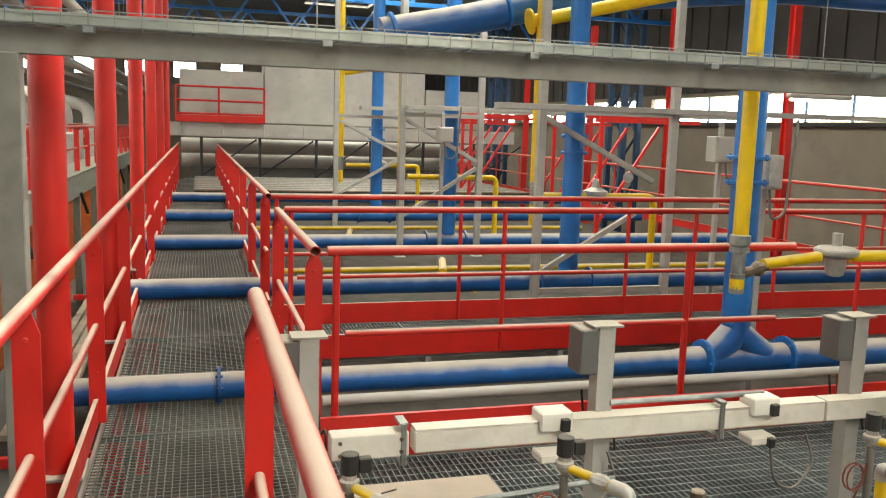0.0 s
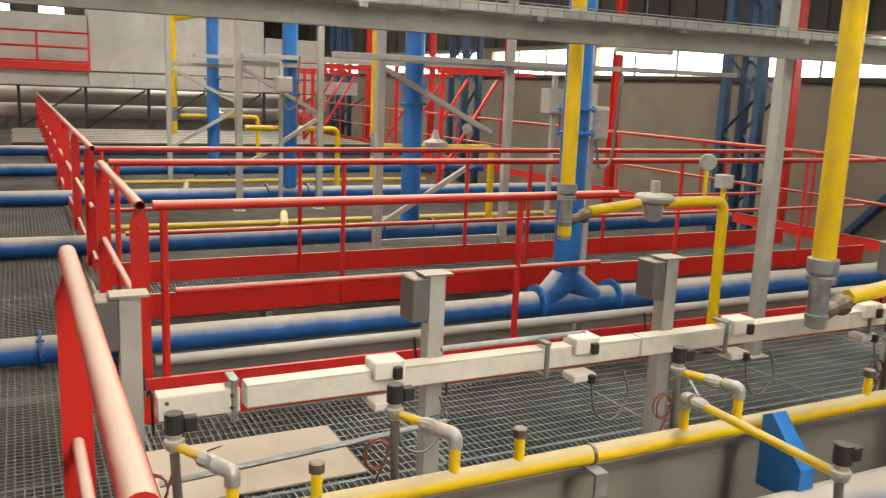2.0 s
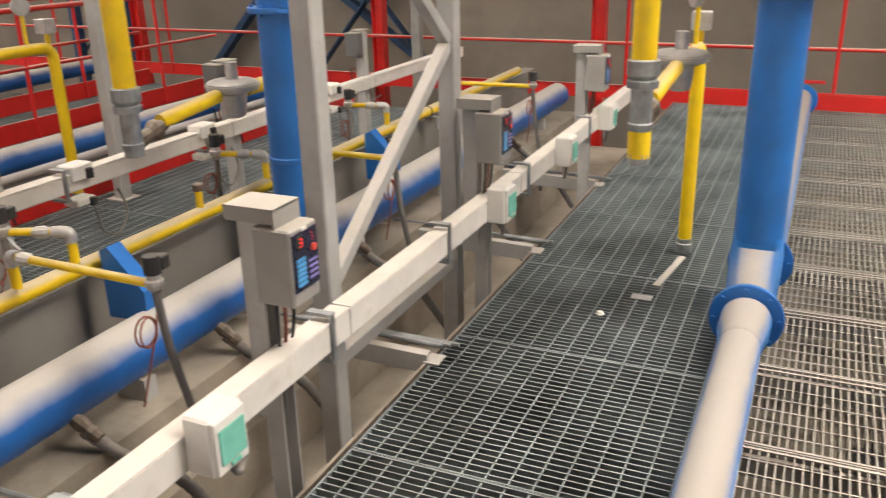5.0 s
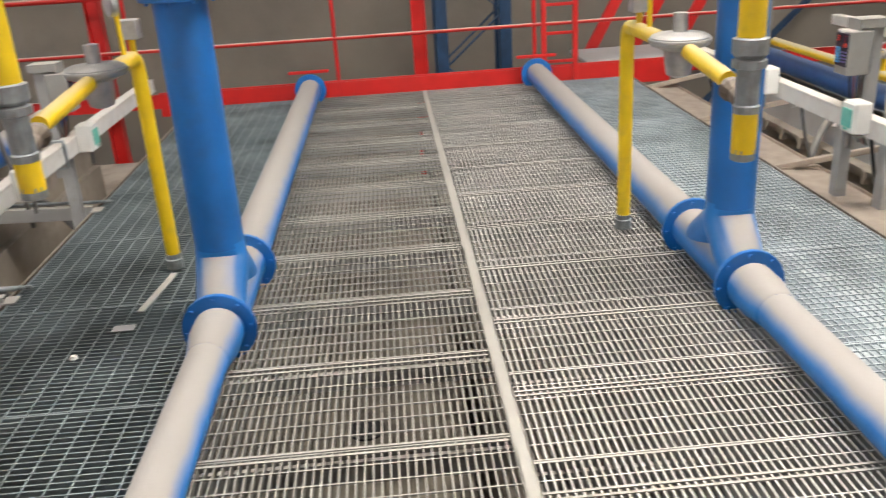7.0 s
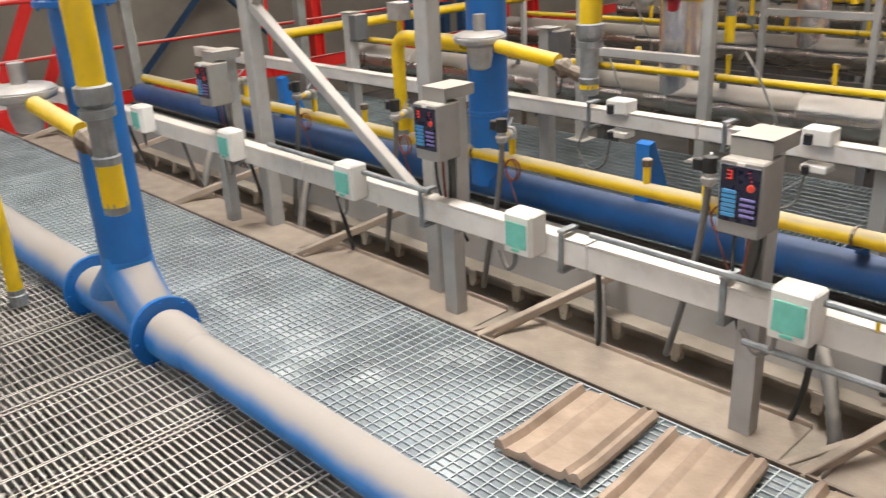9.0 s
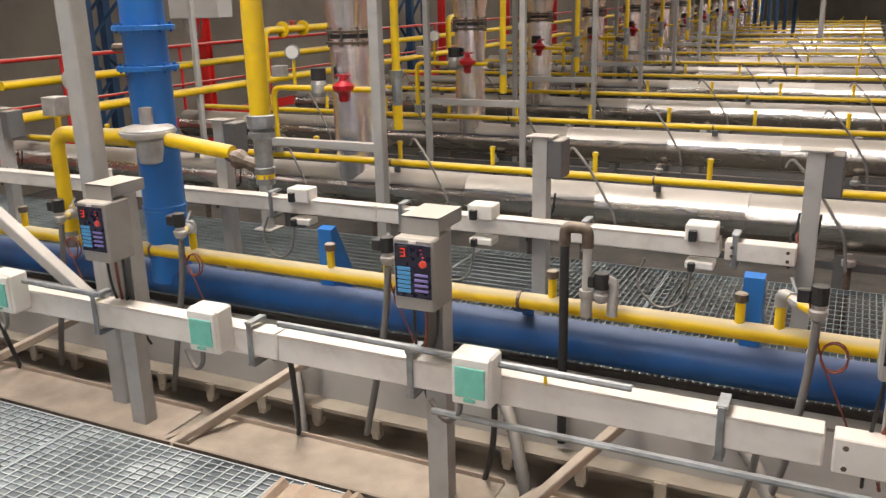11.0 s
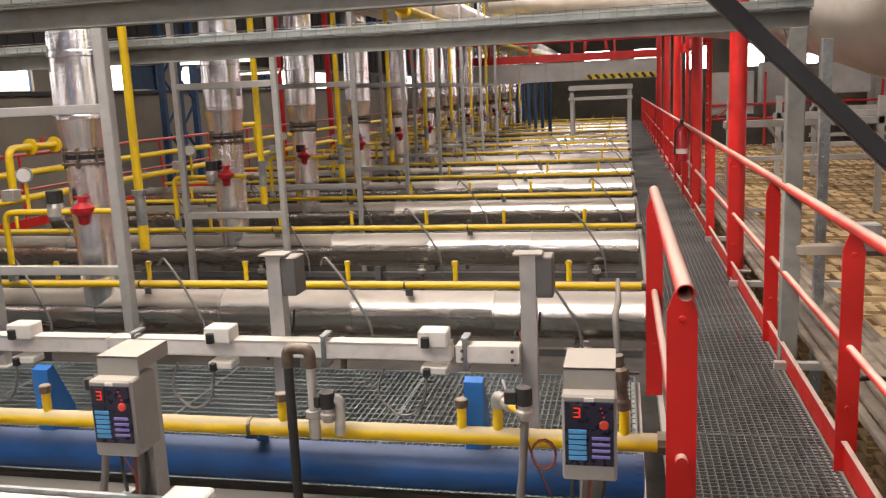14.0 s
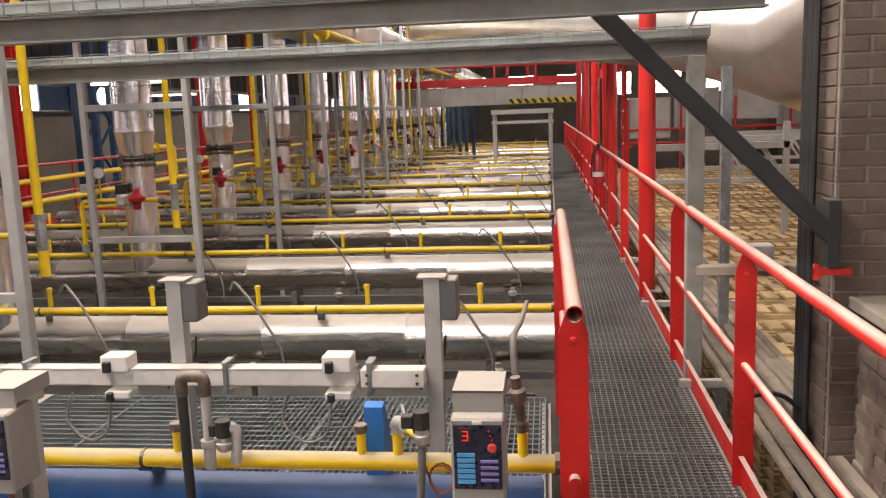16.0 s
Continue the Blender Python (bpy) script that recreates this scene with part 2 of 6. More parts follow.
def part(name, bm, mat, parent=None, label="", smooth=False):
    me = bpy.data.meshes.new(name)
    bm.normal_update()
    bm.to_mesh(me)
    bm.free()
    if smooth:
        for p in me.polygons:
            p.use_smooth = True
        me.set_sharp_from_angle(angle=radians(38))
    me.materials.append(mat)
    ob = new(name, me)
    if parent:
        ob.parent = parent
    if label:
        ob["label"] = label
    return ob


def add_box(bm, c, s, m=None, bevel=0.0):
    out = bmesh.ops.create_cube(bm, size=1.0)["verts"]
    for v in out:
        v.co = Vector((c[0] + v.co.x * s[0], c[1] + v.co.y * s[1], c[2] + v.co.z * s[2]))
    if bevel:
        edges = list({e for v in out for e in v.link_edges})
        res = bmesh.ops.bevel(bm, geom=edges, offset=bevel, segments=1, affect="EDGES")
        out = [v for v in res["verts"]] if not m else out
    if m:
        bmesh.ops.transform(bm, matrix=m, verts=[v for v in out if v.is_valid])
    return out


def box(c, s, bevel=0.004):
    bm = bmesh.new()
    add_box(bm, c, s, None, min(bevel, 0.3 * min(s)))
    return bm


def boxes(items):
    """Joined plain boxes from (centre, size) pairs."""
    bm = bmesh.new()
    quads = ((0, 2, 3, 1), (4, 5, 7, 6), (0, 1, 5, 4), (2, 6, 7, 3), (0, 4, 6, 2), (1, 3, 7, 5))
    for c, s in items:
        vs = [bm.verts.new((c[0] + (i & 1 or -1) * s[0] / 2 if False else c[0] + ((i & 1) - 0.5) * s[0], c[1] + ((i >> 1 & 1) - 0.5) * s[1], c[2] + ((i >> 2) - 0.5) * s[2])) for i in range(8)]
        for q in quads:
            bm.faces.new([vs[k] for k in q])
    return bm


def ring(bm, centre, ahead, r, n, ref=None):
    ahead = Vector(ahead).normalized()
    side = ahead.cross(Vector((0, 0, 1)))
    if side.length < 0.05:
        side = ahead.cross(Vector((0, 1, 0)))
    side.normalize()
    if ref is not None:
        side = (ref - ahead * ref.dot(ahead)).normalized()
    up = side.cross(ahead)
    return [bm.verts.new(Vector(centre) + r * (math.cos(a) * side + math.sin(a) * up)) for a in (math.tau * k / n for k in range(n))], side


def bent(points, bend):
    """Rounds the inner corners of a line of points."""
    pts = [Vector(p) for p in points]
    out = [pts[0]]
    for a, b, c in zip(pts, pts[1:], pts[2:]):
        d1, d2 = (a - b), (c - b)
        k = min(bend, d1.length * 0.49, d2.length * 0.49)
        p, q = b + d1.normalized() * k, b + d2.normalized() * k
        for s in (0, 0.2, 0.4, 0.6, 0.8, 1):
            out.append((1 - s) ** 2 * p + 2 * s * (1 - s) * b + s * s * q)
    out.append(pts[-1])
    return out


def add_tube(bm, points, r, n=12, bend=0.0, caps=True):
    pts = bent(points, bend) if bend and len(points) > 2 else [Vector(p) for p in points]
    radii = r if isinstance(r, (list, tuple)) else [r] * len(pts)
    rings, ref = [], None
    for i, p in enumerate(pts):
        ahead = (pts[min(i + 1, len(pts) - 1)] - pts[max(i - 1, 0)])
        vs, ref = ring(bm, p, ahead, radii[i], n, ref)
        rings.append(vs)
    for a, b in zip(rings, rings[1:]):
        for k in range(n):
            bm.faces.new((a[k], a[(k + 1) % n], b[(k + 1) % n], b[k]))
    if caps:
        bm.faces.new(rings[0][::-1])
        bm.faces.new(rings[-1])
    return bm


def tube(points, r, n=12, bend=0.0, caps=True):
    return add_tube(bmesh.new(), points, r, n, bend, caps)


def hollow(points, r, wall=0.004, n=14):
    """A straight pipe with an open far end."""
    bm = bmesh.new()
    a, b = Vector(points[0]), Vector(points[-1])
    o1, ref = ring(bm, a, b - a, r, n)
    o2, _ = ring(bm, b, b - a, r, n, ref)
    i2, _ = ring(bm, b, b - a, r - wall, n, ref)
    i1, _ = ring(bm, b + (a - b) * min(1.0, 0.25 / (a - b).length), b - a, r - wall, n, ref)
    for p, q in ((o1, o2), (o2, i2), (i2, i1)):
        for k in range(n):
            bm.faces.new((p[k], p[(k + 1) % n], q[(k + 1) % n], q[k]))
    bm.faces.new(o1[::-1])
    bm.faces.new(i1)
    return bm


def lathe(base, axis, profile, n=16):
    """A turned body: (distance along axis, radius) pairs from base."""
    axis = Vector(axis).normalized()
    return tube([Vector(base) + axis * d for d, _ in profile], [r for _, r in profile], n)


def flange(base, axis, r, thick=0.02, bolts=8):
    bm = lathe(base, axis, [(0, r - 0.003), (0.002, r), (thick - 0.002, r), (thick, r - 0.003)], 24)
    ax = Vector(axis).normalized()
    side = ax.cross(Vector((0.3, 0.5, 1))).normalized()
    up = side.cross(ax)
    for k in range(bolts):
        a = math.tau * (k + 0.5) / bolts
        p = Vector(base) + (r - 0.02) * (math.cos(a) * side + math.sin(a) * up)
        add_tube(bm, [p - ax * 0.012, p + ax * (thick + 0.012)], 0.008, 6)
    return bm


def bar(a, b, w, h=None):
    """A straight square or flat bar between two points."""
    a, b = Vector(a), Vector(b)
    d = b - a
    q = d.to_track_quat("X", "Z").to_matrix().to_4x4()
    bm = bmesh.new()
    add_box(bm, (0, 0, 0), (d.length, w, h or w), None, min(0.004, 0.2 * min(w, h or w)))
    bmesh.ops.transform(bm, matrix=Matrix.Translation((a + b) / 2) @ q, verts=bm.verts)
    return bm


def structure(name, bm, mat, label="", category="", smooth=False):
    ob = part(name, bm, mat, None, label, smooth)
    return tagged(ob, label, category, kind="structure")


# ---- the hall ----
X0, X1, Y0, Y1, FLOOR_Z = -16.0, 12.0, -62.0, 48.0, -2.6
structure("floor", boxes([(((X0 + X1) / 2, (Y0 + Y1) / 2, FLOOR_Z - 0.1), (X1 - X0 + 0.6, Y1 - Y0 + 0.6, 0.2))]), FLOOR, "dark worn concrete factory floor", "floor")
WIN_Z0, WIN_Z1 = 2.15, 2.8
wall_items = [((X1 + 0.15, (Y0 + Y1) / 2, (FLOOR_Z + WIN_Z0) / 2), (0.3, Y1 - Y0, WIN_Z0 - FLOOR_Z)), ((X1 + 0.15, (Y0 + Y1) / 2, (WIN_Z1 + ROOF) / 2), (0.3, Y1 - Y0, ROOF - WIN_Z1))]
for k in range(23):
    wall_items.append(((X1 + 0.15, Y0 + 5.0 * k, (WIN_Z0 + WIN_Z1) / 2), (0.29, 0.9, WIN_Z1 - WIN_Z0)))
structure("wall_east", boxes(wall_items), CONCRETE, "stained brown concrete hall wall with a window band", "wall")
WEST_Z0, WEST_Z1 = 2.6, 4.2
structure("wall_west", boxes([((X0 - 0.15, (Y0 + Y1) / 2, (FLOOR_Z + WEST_Z0) / 2), (0.3, Y1 - Y0, WEST_Z0 - FLOOR_Z)), ((X0 - 0.15, (Y0 + Y1) / 2, (WEST_Z1 + ROOF) / 2), (0.3, Y1 - Y0, ROOF - WEST_Z1))] + [((X0 - 0.15, Y0 + 5.0 * k, (WEST_Z0 + WEST_Z1) / 2), (0.29, 2.0, WEST_Z1 - WEST_Z0)) for k in range(23)]), CONCRETE, "brown concrete hall wall", "wall")
structure("wall_south", boxes([(((X0 + X1) / 2, Y0 - 0.15, (FLOOR_Z + ROOF) / 2), (X1 - X0 + 0.6, 0.3, ROOF - FLOOR_Z))]), CONCRETE, "brown concrete hall end wall", "wall")
for k in range(7):
    w = empty("window_%d" % (80 + k), (-12.0 + 3.4 * k, Y0 + 0.02, 3.4), "bright window in the hall end wall", "window", "", "structure")
    part("pane", box((0, 0, 0), (1.7, 0.03, 1.5)), WINDOW_GLOW, w)
    part("window_frame", boxes([((-0.88, 0, 0), (0.06, 0.06, 1.6)), ((0.88, 0, 0), (0.06, 0.06, 1.6)), ((0, 0, 0.78), (1.7, 0.06, 0.06)), ((0, 0, -0.78), (1.7, 0.06, 0.06)), ((0, 0.02, 0), (0.04, 0.04, 1.5))]), NAVY, w)
structure("wall_north", boxes([(((X0 + X1) / 2, Y1 + 0.15, (FLOOR_Z + ROOF) / 2), (X1 - X0 + 0.6, 0.3, ROOF - FLOOR_Z))]), CONCRETE, "brown concrete hall end wall", "wall")


def roof_sheet():
    """The roof, left open at the skylights."""
    xs = sorted({X0, X1} | {x + d for x, _ in SKYLIGHTS for d in (-1.2, 1.2)})
    ys = sorted({Y0, Y1} | {y + d for _, y in SKYLIGHTS for d in (-2.1, 2.1)})
    items = []
    for xa, xb in zip(xs, xs[1:]):
        for ya, yb in zip(ys, ys[1:]):
            cx, cy = (xa + xb) / 2, (ya + yb) / 2
            if not any(abs(cx - x) < 1.2 and abs(cy - y) < 2.1 for x, y in SKYLIGHTS):
                items.append(((cx, cy, ROOF + 0.1), (xb - xa, yb - ya, 0.16)))
    return boxes(items)


structure("ceiling", roof_sheet(), ROOFING, "dark sheet hall roof with skylights", "roof")

# ---- kiln top ----
structure("kiln_trough", boxes([((4.0, -1.7, -0.98), (9.4, 2.5, 0.2))]), CLAY, "dark trough in the kiln roof under the gratings", "kiln roof")
structure("pit_floor_north", boxes([((4.0, 2.41, -0.62), (9.4, 1.38, 0.2))]), SAND, "sandy dust on the floor of the burner pit", "floor")
structure("kiln_top", boxes([((4.0, 0.64, -0.62), (9.4, 2.15, 0.2)), ((4.0, -3.5, -0.66), (9.4, 1.1, 0.2)), ((4.0, -0.62, -0.5), (9.4, 0.22, 0.34))]), CLAY, "dusty clay-coloured kiln roof under the gratings", "kiln roof")
structure("kiln_top_south", boxes([((4.0, -30, -0.5), (9.4, 52, 0.2))]), SHADED_CLAY, "dusty kiln roof under the clad pipes, shade in its colour", "kiln roof")
structure("kiln_shoulder", boxes([((-0.868, -27.0, -0.5), (0.33, 58.0, 0.19))]), SHADED_CLAY, "kiln shoulder under the walkway, shade in its colour", "kiln roof")
structure("kiln_top_north", boxes([((4.0, 25.1, -0.5), (9.4, 44, 0.2))]), SHADED_CLAY, "dusty kiln roof under the air pipes, shade in its colour", "kiln roof")


def grating_mesh(name, lx, ly, pitch=0.034, rods=0.1, along="y", depth=0.03, thick=0.0055):
    """One panel: bearing bars on edge, cross rods on top, and a rim."""
    items = []
    if along == "y":
        n = max(2, round(lx / pitch))
        items += [((lx * k / n, ly / 2, -depth / 2), (thick, ly, depth)) for k in range(n + 1)]
        m = max(2, round(ly / rods))
        items += [((lx / 2, ly * k / m, -0.004), (lx, 0.0055, 0.006)) for k in range(m + 1)]
    else:
        n = max(2, round(ly / pitch))
        items += [((lx / 2, ly * k / n, -depth / 2), (lx, thick, depth)) for k in range(n + 1)]
        m = max(2, round(lx / rods))
        items += [((lx * k / m, ly / 2, -0.004), (0.0055, ly, 0.006)) for k in range(m + 1)]
    items += [((lx / 2, 0.003, -depth / 2), (lx, 0.006, depth + 0.004)), ((lx / 2, ly - 0.003, -depth / 2), (lx, 0.006, depth + 0.004)), ((0.003, ly / 2, -depth / 2), (0.006, ly, depth + 0.004)), ((lx - 0.003, ly / 2, -depth / 2), (0.006, ly, depth + 0.004))]
    bm = boxes(items)
    me = bpy.data.meshes.new(name)
    bm.to_mesh(me)
    bm.free()
    return me


def grating_floor(name, x0, x1, y0, y1, nx, ny, mat, label, along="y", pitch=0.034, rods=0.1, thick=0.0055):
    """A grating floor of equal panels on joists."""
    lx, ly = (x1 - x0) / nx - 0.008, (y1 - y0) / ny - 0.008
    joists = [((x0 + (x1 - x0) * k / nx, (y0 + y1) / 2, -0.075), (0.05, y1 - y0, 0.08)) for k in range(nx + 1)]
    top = structure(name, boxes(joists), GREY, label, "grating floor")
    me = grating_mesh("grating", lx, ly, pitch, rods, along, 0.03, thick)
    me.materials.append(mat)
    for i in range(nx):
        for j in range(ny):
            p = new("grating", me)
            p.location = (x0 + (x1 - x0) * i / nx + 0.004, y0 + (y1 - y0) * j / ny + 0.004, 0)
            p.parent = top
    return top


grating_floor("deck_middle_south", 0.1, 8.7, -1.70, -0.57, 15, 1, GRATE_DUSTY_LIT, "dusty steel grating deck between two blue pipes, sun patch in its colour", along="x", pitch=0.027, rods=0.095, thick=0.0068)
grating_floor("deck_middle_north", 0.1, 8.7, -0.54, 0.59, 14, 1, GRATE_DUSTY_DIM, "dusty steel grating deck between two blue pipes, coloured dimmer as unlit half", along="x", pitch=0.028, rods=0.092, thick=0.0048)
grating_floor("deck_south", 0.1, 8.7, -2.66, -1.71, 9, 1, GRATE_PALE, "galvanised grating deck strip beside the burner pit", along="x", pitch=0.034, rods=0.052, thick=0.004)
structure("deck_south_dust", boxes([((4.4, -2.185, -0.0145), (8.58, 0.93, 0.012))]), CAKE, "pale bluish dust caked in the grating", "dust")
grating_floor("deck_north", 0.1, 8.7, 0.60, 1.76, 9, 1, GRATE, "galvanised grating deck strip beside the burner pit", rods=0.08)
grating_floor("deck_burner_north", 0.1, 7.6, 3.05, 4.95, 6, 2, GRATE, "galvanised grating deck behind the gas manifold", rods=0.08, thick=0.0045)
grating_floor("deck_burner_south", -0.15, 7.6, -5.60, -3.70, 6, 2, GRATE, "galvanised grating deck behind the gas manifold", rods=0.07, thick=0.004)
grating_floor("walkway_south", -1.03, -0.3, -44.2, 2.2, 1, 40, GRATE_WALK, "long steel grating walkway along the kiln", along="y", pitch=0.036, rods=0.036, thick=0.004)
grating_floor("walkway_north", -0.97, 0.12, 2.2, 29.0, 1, 24, GRATE_WALK, "long steel grating walkway along the kiln", along="y", pitch=0.036, rods=0.04, thick=0.004)
side_walk = grating_floor("side_walkway", 0.2, 8.5, 7.3, 8.45, 7, 1, GRATE, "steel grating side walkway across the kiln", rods=0.1)
side_walk.location.z = -0.09


# ---- pipes ----
def deck_pipe(y, r=0.105, x0=0.0, xt=3.62, paint=BLUE_DECK):
    """A blue pipe lying across the deck with a branch piece and a riser."""
    z = 0.11
    top = empty("air_pipe", (0, y, 0), "blue steel air pipe with pale dust, lying on the grating", "pipe", "air pipes on the deck")
    part("pipe", tube([(x0, 0, z), (xt - 0.55, 0, z)], r * 0.8, 20), paint, top, smooth=True)
    part("reducer", lathe((xt - 0.55, 0, z), (1, 0, 0), [(0, r * 0.8), (0.01, r * 0.83), (0.03, r * 0.83), (0.15, r), (0.27, r)], 24), paint, top, smooth=True)
    part("pipe", tube([(xt + 0.48, 0, z), (8.62, 0, z)], r, 20), paint, top, smooth=True)
    for fx in (xt - 0.27, xt + 0.44, 8.58):
        part("flange", flange((fx, 0, z), (1, 0, 0), r + 0.05, 0.024), BLUE_CLEAN, top, "blue bolted flange")
    part("tee", lathe((xt - 0.25, 0, z), (1, 0, 0), [(0, r), (0.7, r)], 24), paint, top, smooth=True)
    bm = tube([(xt - 0.22, 0, z), (xt, 0, z + 0.2), (xt, 0, z + 0.3)], [r * 0.95, r * 1.08, r], 24)
    add_tube(bm, [(xt + 0.3, 0, z), (xt, 0, z + 0.2), (xt, 0, z + 0.3)], [r * 0.9, r * 1.08, r], 24)
    part("branch", bm, paint, top, smooth=True)
    part("riser", tube([(xt, 0, z + 0.28), (xt, 0, 5.4)], r, 24), BLUE_CLEAN, top, smooth=True)
    for fz in (1.42, 1.60):
        part("flange", flange((xt, 0, fz), (0, 0, 1), r + 0.05, 0.022), BLUE_CLEAN, top, "blue bolted flange")
    return top


deck_pipe(0.58)
deck_pipe(-1.69)
north_pipe = deck_pipe(6.05, x0=-1.35, xt=3.40, paint=BLUE)
part("flange", flange((-0.33, 0, 0.11), (1, 0, 0), 0.12, 0.02), BLUE_SHADED, north_pipe, "dusty blue bolted flange")


def gas_train(y, drop_x=2.74, reg_x=3.55, down_x=4.30, foot=0.02, group="gas trains", low=0.76, zt=1.10):
    """Yellow gas drop with cock, regulator, gauge and the line down to the burners."""
    top = empty("gas_train", (0, y, 0), "yellow gas pipe with cock, pressure regulator and gauge", "gas pipe", group)
    r = 0.038
    part("drop_pipe", tube([(drop_x, 0, zt + 0.1), (drop_x, 0, 5.2)], r + 0.007, 16), YELLOW, top, smooth=True)
    part("drip_leg", lathe((drop_x, 0, low), (0, 0, 1), [(0, r - 0.01), (0.01, r + 0.004), (zt - 0.1 - low, r + 0.004)], 16), YELLOW, top, smooth=True)
    part("drip_cap", lathe((drop_x, 0, low - 0.02), (0, 0, 1), [(0, 0.03), (0.005, r + 0.004), (0.045, r + 0.004)], 12), GALV, top)
    part("union", lathe((drop_x, 0, zt - 0.12), (0, 0, 1), [(0, r + 0.006), (0.025, r + 0.008), (0.03, r + 0.002), (0.15, r + 0.002), (0.155, r + 0.02), (0.18, r + 0.02), (0.185, r + 0.008), (0.2, r + 0.022), (0.25, r + 0.022), (0.255, r + 0.01)], 12), GALV, top, "grey galvanised union fitting")
    part("cock", lathe((drop_x, 0, zt - 0.1), (1, 0, 0.25), [(0, 0.03), (0.05, 0.034), (0.1, 0.028), (0.13, 0.045), (0.15, 0.045), (0.16, 0.03), (0.2, 0.026)], 12), RUST, top, "rusty brass gas cock")
    part("cross_pipe", tube([(drop_x + 0.17, 0, zt - 0.04), (reg_x - 0.12, 0, zt)], 0.033, 14), YELLOW, top, smooth=True)
    reg = part("regulator", lathe((reg_x, 0, zt - 0.12), (0, 0, 1), [(0, 0.03), (0.01, 0.05), (0.06, 0.06), (0.11, 0.062), (0.125, 0.10), (0.132, 0.12), (0.14, 0.122), (0.165, 0.122), (0.172, 0.115), (0.178, 0.1), (0.182, 0.034), (0.185, 0.03), (0.26, 0.03), (0.262, 0.02)], 24), ALU, top, "grey cast pressure regulator", True)
    part("rim", lathe((reg_x, 0, zt + 0.026), (0, 0, 1), [(0, 0.12), (0.002, 0.128), (0.012, 0.128), (0.014, 0.12)], 24), PANEL, reg)
    part("down_pipe", tube([(reg_x + 0.1, 0, zt), (down_x, 0, zt), (down_x, 0, foot + 0.06)], 0.036, 14, 0.09), YELLOW, top, smooth=True)
    part("foot_joint", lathe((down_x, 0, foot), (0, 0, 1), [(0, 0.045), (0.05, 0.045), (0.055, 0.04), (0.08, 0.04)], 12), GALV, top)
    g = part("gauge", lathe((reg_x + 0.42, 0, zt + 0.26), (-0.6, -0.8, 0) if y > 1.5 else (-0.6, 0.8, 0), [(0, 0.045), (0.004, 0.055), (0.03, 0.055), (0.034, 0.048)], 20), ALU, top, "round pressure gauge")
    part("stem", tube([(reg_x + 0.42, 0, zt), (reg_x + 0.42, 0, zt + 0.25)], 0.012, 8), YELLOW, top)
    part("switch", box((reg_x + 0.58, 0, zt + 0.13), (0.09, 0.09, 0.09)), ALU, top, "grey pressure switch")
    part("switch_stem", tube([(reg_x + 0.58, 0, zt), (reg_x + 0.58, 0, zt + 0.1)], 0.016, 8), YELLOW, top)
    return top


gas_train(0.99, 2.89, 3.73, 4.33, low=0.89, zt=1.12)
gas_train(-1.42, 2.90, 3.60, 4.38, low=0.83)
gas_train(2.95, 2.42, 3.10, 3.72, 0.5, low=0.87, zt=1.0)
gas_train(-3.36, 2.47, 3.12, 3.73, 0.5, low=0.93, zt=1.08)


def burner_line(y, steel, riser_x=3.3, z=0.28, paint=BLUE_SHADED):
    """A main pipe across the kiln with its riser."""
    r = 0.105 if y > 0 else 0.08
    if steel == "blue":
        top = empty("air_main", (0, y, 0), "blue steel combustion air main with pale dust on top", "pipe", "air mains")
        part("pipe", tube([(-0.13, 0, z), (7.3, 0, z)], r, 20), paint, top, smooth=True)
        part("end_cap", lathe((-0.15, 0, z), (1, 0, 0), [(0, r - 0.03), (0.004, r + 0.002), (0.03, r + 0.002)], 20), paint, top)
        part("riser", tube([(riser_x, 0, z), (riser_x, 0, 5.4)], 0.1, 20), BLUE_CLEAN, top, smooth=True)
        part("collar", lathe((riser_x, 0, 0.72), (0, 0, 1), [(0, 0.1), (0.004, 0.106), (0.02, 0.106), (0.024, 0.1)], 20), BLUE_CLEAN, top)
        for fz in (1.38, 1.56):
            part("flange", flange((riser_x, 0, fz), (0, 0, 1), 0.14, 0.022), BLUE_CLEAN, top, "blue bolted flange")
        part("tap", tube([(riser_x + 0.1, 0, 1.48), (riser_x + 0.2, 0, 1.48)], 0.02, 8), RUST, top)
    else:
        r = 0.155
        top = empty("exhaust_main", (0, y, 0), "polished steel clad pipe with dusty top", "pipe", "steel clad mains")
        for k in range(8):
            a, b = -0.22 + 0.95 * k, -0.22 + 0.95 * (k + 1)
            part("cladding", lathe((a, 0, z + 0.02), (1, 0, 0), [(0, r - 0.004 * (k == 0)), (0.004, r + 0.004), (0.02, r + 0.004), (0.03, r), (b - a, r)], 28), SILVER, top, smooth=True)
    return top


burner_line(2.60, "blue", 3.03, paint=BLUE)
burner_line(-3.47, "blue", 3.18, 0.36)
ROWS = [-5.90 - 2.33 * k for k in range(13)]
for y in ROWS:
    burner_line(y, "steel")


